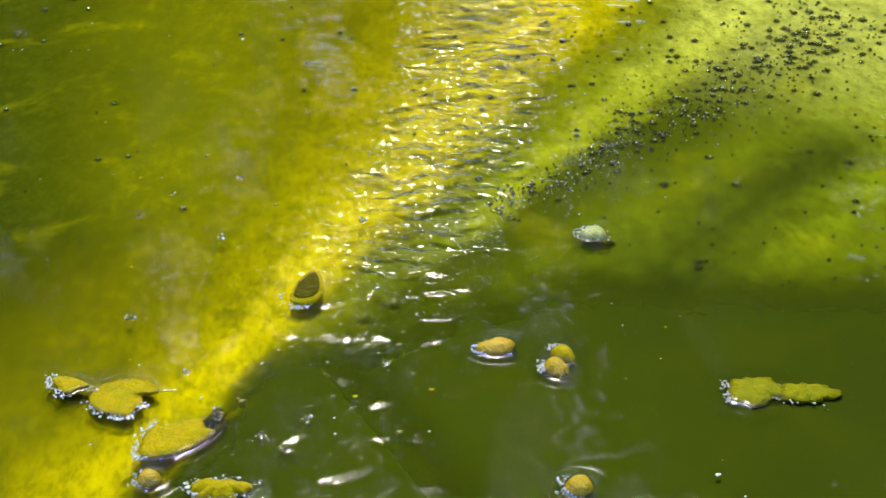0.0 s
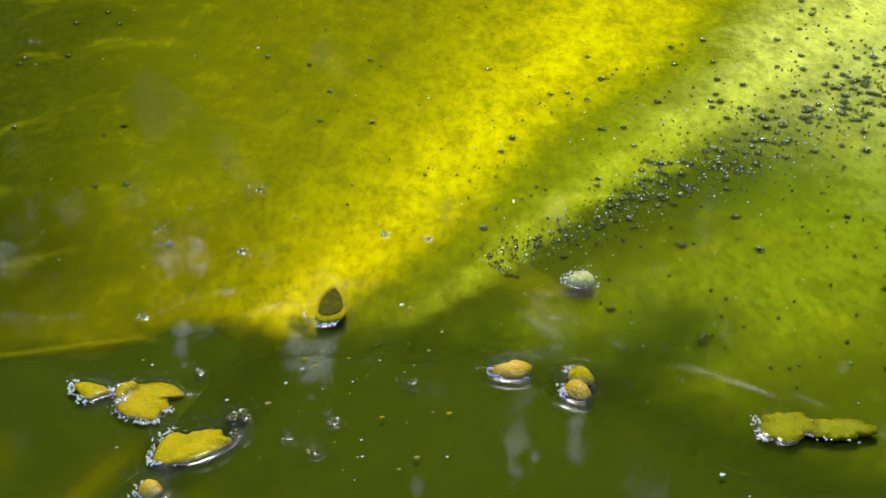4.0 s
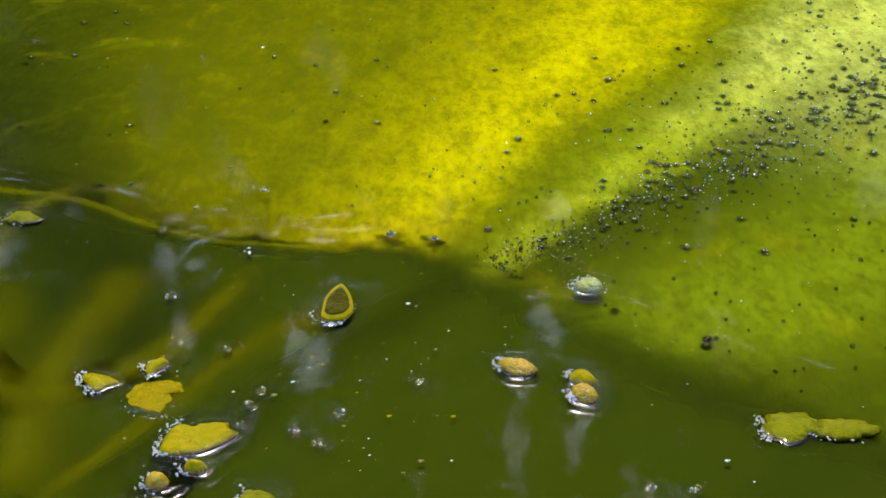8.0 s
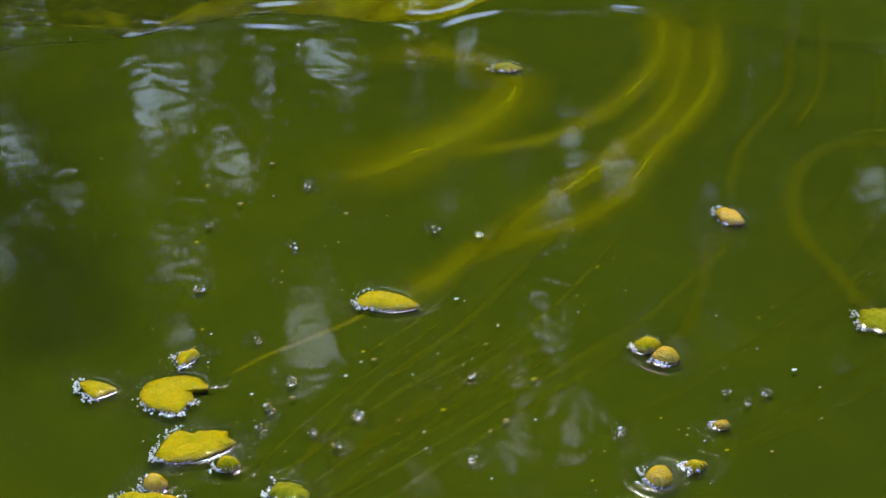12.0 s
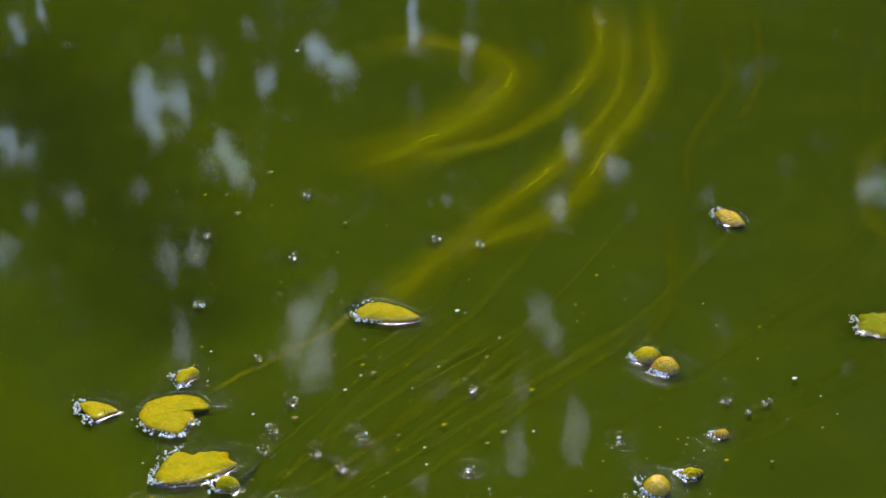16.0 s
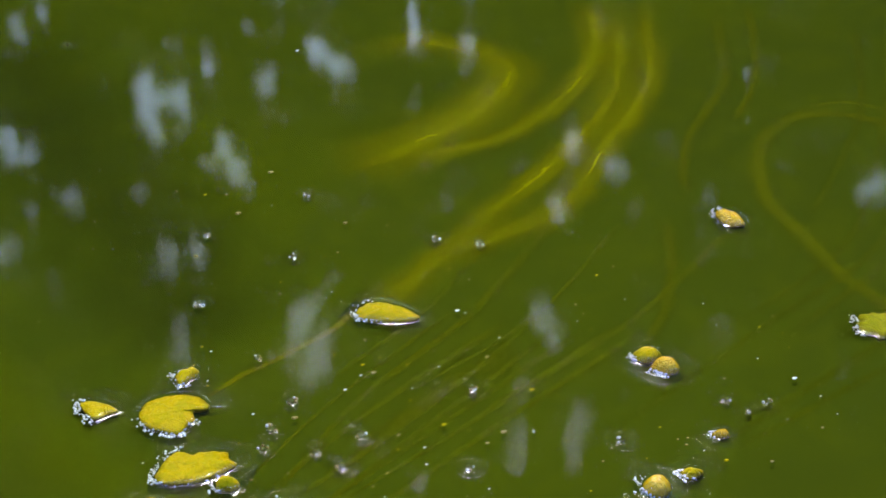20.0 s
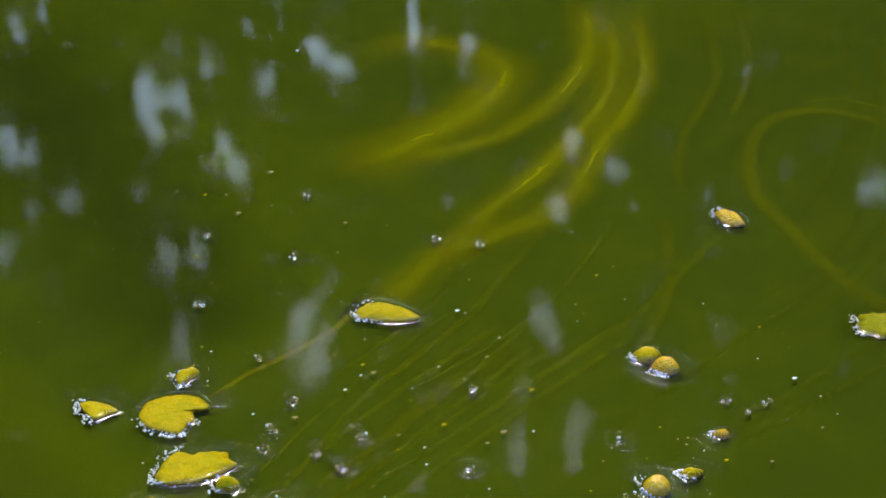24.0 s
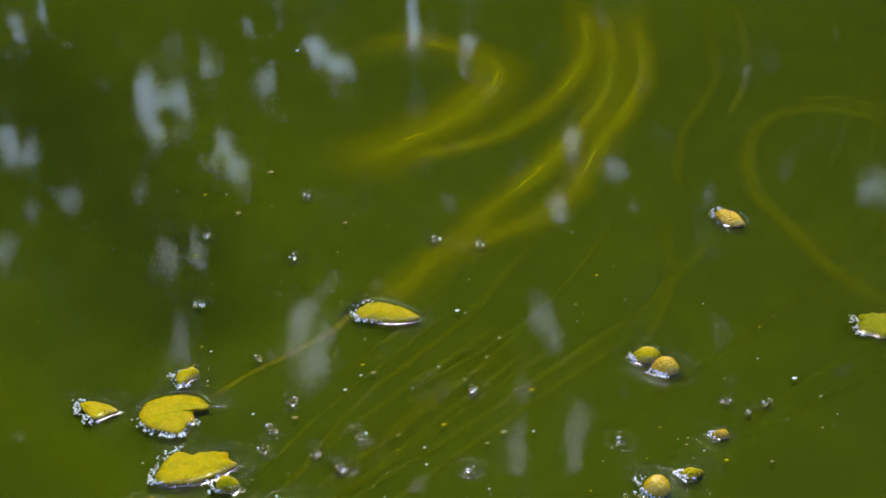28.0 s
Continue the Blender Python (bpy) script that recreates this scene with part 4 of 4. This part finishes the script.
SEED = ((0, 0.0232, 0.4727, 35), (1, 0.0236, 0.4831, 36.6667), (2, 0.026, 0.4639, 38.3333), (3, 0.0303, 0.4579, 40), (6, 0.0272, 0.4529, 10), (8, 0.0315, 0.4579, 0), (8.6, 0.0397, 0.4651, -25), (8.8, 0.0566, 0.4823, -27.5), (9, 0.0775, 0.5054, -30), (9.3, 0.111, 0.5442, -30), (9.6, 0.1336, 0.57, -30), (10.2, 0.1428, 0.5847, -30), (11, 0.1426, 0.5835, -30), (12.5, 0.1421, 0.5808, -30), (14.5, 0.1419, 0.5797, -30), (28, 0.1419, 0.5797, -30))
SLIVER = ((0, -0.135, 0.4426, 0), (3, -0.1316, 0.4426, 0), (6, -0.1259, 0.4433, 0), (8, -0.1199, 0.4587, 0), (8.6, -0.112, 0.4687, 0), (9, -0.1079, 0.4732, 0), (9.6, -0.108, 0.474, 0), (10.2, -0.109, 0.4752, 0), (11, -0.1091, 0.4727, 0), (12.5, -0.1071, 0.4607, 0), (14.5, -0.1062, 0.4521, 0), (28, -0.1062, 0.4521, 0))
CRUMB = ((0, 0.0673, 0.355, 0), (6, 0.0693, 0.355, 0), (8.6, 0.0756, 0.3724, 0), (9, 0.091, 0.4072, 0), (9.6, 0.1109, 0.4237, 0), (10.2, 0.1112, 0.4251, 0), (11, 0.1111, 0.4244, 0), (12.5, 0.1097, 0.4181, 0), (14.5, 0.1091, 0.4146, 0), (28, 0.1091, 0.4146, 0))


def open_specks():
    rng = random.Random(5)
    leads = (ROUND, CURLED, TWIN, SEED, SLIVER, CRUMB)
    spots = ((-0.0906, 0.6272), (-0.1532, 0.6671), (-0.1147, 0.5636), (-0.1092, 0.504), (-0.0785, 0.4639), (0.0118, 0.4433), (-0.0402, 0.4426), (-0.0323, 0.4139), (-0.0615, 0.4352), (-0.0292, 0.454), (0.0002, 0.4202), (-0.0696, 0.4055), (-0.0593, 0.4244), (-0.0688, 0.6034), (-0.1105, 0.6034), (-0.1214, 0.6034), (-0.1023, 0.5847), (-0.0705, 0.5442), (0.0179, 0.5558), (0.006, 0.4996), (-0.0038, 0.5595), (0.1147, 0.4359), (0.1224, 0.4287), (0.1311, 0.4345), (0.1081, 0.3989), (0.0695, 0.4105), (0.0099, 0.3947), (-0.0384, 0.3956), (0.0235, 0.4157), (0.1452, 0.4502), (0.1494, 0.4184), (-0.2352, 0.7925), (-0.1843, 0.7668), (-0.0909, 0.7838), (-0.0483, 0.5754), (-0.0175, 0.4139), (-0.0676, 0.4174), (-0.0487, 0.4038), (0.0361, 0.4426))
    nearby = [Vector(q) for q in ((0.1317, 0.4244), (-0.0189, 0.4244), (-0.053, 0.4579), (0.029, 0.4952), (-0.124, 0.5621), (0.1025, 0.4105))]
    spots = list(spots) + [tuple(rng.choice(nearby) + Vector((rng.gauss(0, 0.05), rng.gauss(0, 0.05)))) for _ in range(150)]
    known = len(spots) - 150
    for i, (x, y) in enumerate(spots):
        lead = min(leads, key=lambda p: (p[-1][1] - x) ** 2 + (p[-1][2] - y) ** 2)
        rows = [(t, pose(a - lead[-1][1] + x, b - lead[-1][2] + y, 0)) for t, a, b, _ in lead]
        big = i < known and rng.random() < 0.45
        r = rng.uniform(0.0012, 0.0019) if big else rng.uniform(0.0005, 0.0010) * (1.0 if i < known else rng.uniform(0.3, 0.65))
        if big:
            thing = tagged(new("bubble_cluster"), "small cluster of air bubbles on dark water", "bubble", "bubbles on open water")
            bm = bmesh.new()
            outline = [(r * math.cos(k * 0.35), r * math.sin(k * 0.35)) for k in range(18)]
            ball(bm, (0, 0, 0.0002), r, 0.55, 12, 7)
            part("bubble", bm, M_BUBBLE, thing)
            part("water_rim", rim_mesh(outline, 0.0007, 0.006), M_RIM, thing)
            for _ in range(rng.randint(2, 5)):
                bm = bmesh.new()
                t = rng.uniform(0, 6.28)
                q = r * rng.uniform(0.25, 0.5)
                ball(bm, (math.cos(t) * r * 1.3, math.sin(t) * r * 1.3, q * 0.4), q)
                part("air_bead", bm, rng.choice((M_FROTH_GLINT, M_SPECK)), thing)
        else:
            bm = bmesh.new()
            ball(bm, (0, 0, 0), r, 0.6)
            ball(bm, (r * 1.1, r * 0.4, 0), r * 0.7, 0.6)
            thing = tagged(finish("speck", bm, rng.choice((M_SPECK, M_SPECK, M_FROTH_GLINT, M_YELLOW))), "tiny pale speck of debris on dark water", "debris", "specks on open water")
        moving(thing, rows)


open_specks()


# ---- bubbles on the algae mat ----
def mat_bubbles():
    rng = random.Random(8)
    a, b = Vector((0.0268, 0.5392)), Vector((0.2769, 0.7504))
    d = (b - a).normalized()
    side = Vector((-d.y, d.x))
    spots = []
    for _ in range(1400):
        u = rng.random() ** 1.25
        w = rng.gauss(0, 0.007 + 0.02 * u) + 0.008 * noise.noise((u * 9, 0, 0))
        p = a + (b - a) * (u * 1.1) + side * w
        spots.append((p.x, p.y, (0.5 + 0.5 * u) * (rng.uniform(0.0005, 0.0012) if rng.random() < 0.84 else rng.uniform(0.0015, 0.0024))))
    for _ in range(700):
        p = a + (b - a) * rng.uniform(0.05, 1.3) + side * rng.uniform(-0.30, 0.12)
        spots.append((p.x, p.y, rng.uniform(0.0005, 0.0012) if rng.random() < 0.86 else rng.uniform(0.0013, 0.002)))
    for _ in range(170):
        spots.append((rng.uniform(-0.32, 0.15), rng.uniform(0.56, 1.0), rng.uniform(0.0004, 0.0009) if rng.random() < 0.8 else 0.0013))
    unit = bmesh.new()
    ball(unit, (0, 0, 0), 1.0, 0.8, 7, 4)
    unit.verts.index_update()
    uv_, uf_ = [q.co.copy() for q in unit.verts], [[q.index for q in f.verts] for f in unit.faces]
    unit.free()
    pale_v, pale_f, dark_v, dark_f = [], [], [], []
    halo = bmesh.new()
    halo_uv = halo.loops.layers.uv.new("UVMap")
    big_mesh = []
    for k in range(4):
        bm = bmesh.new()
        ball(bm, (0, 0, 0.1), 1.0, 0.85, 12, 8)
        for q in bm.verts:
            q.co += Vector((1, 1, 0.6)) * 0.12 * noise.noise(q.co * 1.3 + Vector((k * 7, 0, 0)))
        me = bpy.data.meshes.new("bubble")
        bm.to_mesh(me)
        bm.free()
        me.materials.append(M_BUBBLE)
        for poly in me.polygons:
            poly.use_smooth = True
        big_mesh.append(me)
    for x, y, r in spots:
        if r < 0.00125:
            # some small ones are pale, painting glints among the dark bubbles
            fine_v, fine_f = (pale_v, pale_f) if rng.random() < 0.3 else (dark_v, dark_f)
            r *= 0.6 if fine_v is pale_v else 1.0
            k = len(fine_v)
            fine_v.extend((x + q.x * r, y + q.y * r, -0.0044 + q.z * r) for q in uv_)
            fine_f.extend([q + k for q in f] for f in uf_)
        else:
            thing = tagged(new("bubble", rng.choice(big_mesh)), "dark scummy air bubble on the algae mat", "bubble", "bubbles on the mat")
            turn = rng.uniform(0, 360)
            # pale beads on top paint the bubble's highlights as shape and colour
            for _ in range(rng.choice((0, 1, 2, 3))):
                k, q = len(pale_v), r * rng.uniform(0.14, 0.3)
                ox, oy = x + rng.uniform(-0.6, 0.6) * r, y + rng.uniform(-0.5, 0.6) * r
                pale_v.extend((ox + p.x * q, oy + p.y * q, -0.0041 + 0.62 * min(r * 0.7, 0.0013) + p.z * q) for p in uv_)
                pale_f.extend([p + k for p in f] for f in uf_)
            # flat dark disc round each larger bubble, fading towards its rim
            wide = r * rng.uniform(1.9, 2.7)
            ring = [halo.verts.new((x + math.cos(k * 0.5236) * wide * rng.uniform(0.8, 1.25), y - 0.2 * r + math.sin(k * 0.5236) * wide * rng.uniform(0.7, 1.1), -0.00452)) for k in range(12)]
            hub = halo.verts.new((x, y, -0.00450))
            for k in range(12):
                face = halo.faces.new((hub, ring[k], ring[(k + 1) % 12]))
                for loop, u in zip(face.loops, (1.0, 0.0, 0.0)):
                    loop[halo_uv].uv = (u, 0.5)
            thing.scale = (r * rng.uniform(0.9, 1.25), r, min(r * 0.7, 0.0013))
            moving(thing, [(t, pose(mx, my, -0.0042, 0, 0, yaw) @ pose(x, y, 0, 0, 0, turn)) for t, mx, my, yaw in MAT_PATH])
    moving(tagged(finish("bubble_dimples", halo, M_DISC), "flat dark discs on the algae mat round its air bubbles", "algae", kind="stuff"), rows_at(MAT_PATH))
    for v_, f_, m_, text in ((dark_v, dark_f, M_BUBBLE, "fine scummy bubbles strewn over the algae mat"), (pale_v, pale_f, M_FROTH_GLINT, "fine pale froth and painted glints strewn over the algae mat")):
        me = bpy.data.meshes.new("fine_bubbles")
        me.from_pydata(v_, [], f_)
        me.materials.append(m_)
        for poly in me.polygons:
            poly.use_smooth = True
        moving(tagged(new("fine_bubbles", me), text, "bubble", kind="stuff"), rows_at(MAT_PATH))


mat_bubbles()

# ---- trees on the far bank, seen mirrored in the water ----
# gaps in the canopy: azimuth, elevation, half width, half height (degrees)
GAPS_A = ((-16.7, 21.1, 0.80, 0.52), (-19.7, 26.2, 0.41, 0.69), (-13.4, 25.4, 0.52, 1.26), (-10.4, 23.9, 0.51, 0.52), (-10.2, 27.3, 0.34, 0.57), (-9.6, 28.7, 0.57, 0.52), (-17.2, 28.7, 0.52, 0.46), (-20.9, 30.5, 0.57, 0.69), (-13.5, 31.6, 0.40, 0.92), (-12.2, 31.7, 0.41, 0.46), (-13.3, 35.0, 0.41, 0.92))
GAPS_B = ((-1.7, 22.7, 0.73, 1.06), (-4.5, 24.4, 0.51, 0.51), (1.3, 23.4, 0.39, 0.41), (-2.1, 26.5, 0.46, 0.41), (11.1, 21.8, 0.53, 0.57), (8.1, 28.3, 0.48, 0.44), (19.8, 28.0, 0.69, 0.57), (-2.7, 33.6, 0.69, 0.46), (-7.0, 35.6, 1.06, 1.72), (4.9, 34.5, 0.53, 0.80), (7.2, 39.4, 0.44, 1.26), (4.1, 37.8, 0.30, 0.57), (-1.5, 41.8, 0.46, 0.46))
GAPS_D = ((-18.5, 21.7, 0.34, 0.41), (-18.7, 26.7, 0.30, 0.53), (-11.9, 25.4, 0.30, 0.64), (-14.3, 28.8, 0.30, 0.25), (-11.1, 28.0, 0.34, 0.34), (-5.7, 23.7, 0.53, 0.57), (-19.2, 29.0, 0.30, 0.18), (-8.1, 24.9, 0.39, 0.30), (6.1, 27.3, 0.39, 0.51), (5.6, 30.2, 0.53, 0.57), (-5.6, 33.4, 0.53, 0.41), (5.7, 35.4, 0.39, 0.64), (4.0, 40.4, 0.46, 1.03), (9.2, 30.0, 0.18, 0.30), (12.6, 29.4, 0.23, 0.34), (-8.8, 22.6, 0.21, 0.39), (-16.2, 23.8, 0.39, 0.57), (-2.3, 31.0, 0.28, 0.28), (-9.5, 28.3, 0.23, 0.46))
# a taller gap, sky between two trees
GAPS_C = ((0.1, 17.3, 1.38, 2.76), (8.1, 17.4, 0.69, 2.07), (-7.3, 18.1, 1.15, 2.53), (11.3, 53.1, 2.76, 10.91), (-1.3, 57.0, 6.0, 12.0), (5.0, 55.0, 3.2, 11.0), (-17.0, 49.3, 0.92, 5.74), (22.7, 49.3, 0.69, 5.74), (-9.9, 54.3, 1.03, 8.04))


def outside_gaps(p):
    """Which of the points p (rows of x, y, z) hide none of the gaps."""
    az = np.degrees(np.arctan2(p[:, 0], p[:, 1]))
    el = np.degrees(np.arctan2(p[:, 2] + EYE[2], np.hypot(p[:, 0], p[:, 1])))
    wob = 1.0 + 0.28 * np.sin(az * 3.1 + 1.7 * np.sin(el * 2.3)) + 0.22 * np.sin(el * 4.3 + az * 2.0)
    keep = np.ones(len(p), bool)
    for gaps, m in ((GAPS_C, 0.26), (GAPS_A + GAPS_B + GAPS_D, 0.16)):
        for a, e, w, h in gaps:
            keep &= ((az - a) / (w + m)) ** 2 + ((el - e) / (h + m)) ** 2 > wob
    return keep


def limb(bm, a, b, r0, r1, seg=8):
    a, b = Vector(a), Vector(b)
    q = (b - a).to_track_quat("Z", "Y").to_matrix().to_4x4()
    mid = (a + b) / 2
    bmesh.ops.create_cone(bm, cap_ends=True, segments=seg, radius1=r0, radius2=r1, depth=(b - a).length, matrix=Matrix.Translation(mid) @ q)


def build_tree(x, y, height, spread, leaves, seed, size):
    rng = random.Random(seed)
    z0 = bank(x, y)
    thing = tagged(new("tree"), "leafy dark green tree on the far bank", "tree", "trees on the bank")
    thing.location = (x, y, z0)
    bm = bmesh.new()
    limb(bm, (0, 0, -0.2), (0.1, 0, height * 0.35), 0.17, 0.12)
    limb(bm, (0.1, 0, height * 0.33), (0.0, 0.1, height * 0.85), 0.12, 0.03)
    for _ in range(9):
        h = height * rng.uniform(0.2, 0.7)
        t = rng.uniform(0, 6.28)
        limb(bm, (0.08, 0, h), (math.cos(t) * spread * 0.7, math.sin(t) * spread * 0.5, h + height * rng.uniform(0.08, 0.25)), 0.05, 0.012, 6)
    part("trunk", bm, M_BARK, thing)
    dice = np.random.default_rng(seed)
    u, t, h = dice.random(leaves) ** 0.5, dice.uniform(0, 2 * math.pi, leaves), dice.uniform(0.04, 1.0, leaves)
    w = spread * (1.0 - 0.6 * np.maximum(0.0, h - 0.7) / 0.3) * (0.85 + 0.18 * np.sin(h * 13 + 3 * t + seed))
    p = np.stack([np.cos(t) * w * u, np.sin(t) * w * u * 0.7, h * height], 1)
    p = p[outside_gaps(p + np.array([x, y, z0]))]
    n = len(p)
    along = dice.normal(size=(n, 3))
    along /= np.linalg.norm(along, axis=1)[:, None]
    over = np.cross(along, dice.normal(size=(n, 3)))
    over /= np.linalg.norm(over, axis=1)[:, None]
    s = size * dice.uniform(0.6, 1.3, (n, 1))
    verts = np.stack([p - along * s, p - over * s * 0.45, p + along * s, p + over * s * 0.45], 1).reshape(-1, 3).tolist()
    faces = np.arange(n * 4).reshape(-1, 4).tolist()
    me = bpy.data.meshes.new("crown")
    me.from_pydata(verts, [], faces)
    me.materials.append(M_LEAVES)
    crown = new("crown", me)
    crown.parent = thing


for i, (tx, ty, th, ts) in enumerate(((-4.6, 7.4, 12.0, 2.4), (-2.4, 8.0, 13.2, 2.3), (-0.4, 7.6, 12.4, 2.3), (1.6, 8.2, 13.4, 2.3), (3.6, 7.5, 12.4, 2.4), (5.8, 6.6, 11.5, 2.4), (7.2, 4.0, 11.0, 2.4), (-6.8, 5.4, 8.0, 2.0))):
    build_tree(tx, ty, th, ts, int(2900 * th), 100 + i, 0.085)


def motions():
    for ob, rows in MOVES:
        keep = ob.scale.copy()
        walk(ob, rows)
        ob.scale = keep


motions()
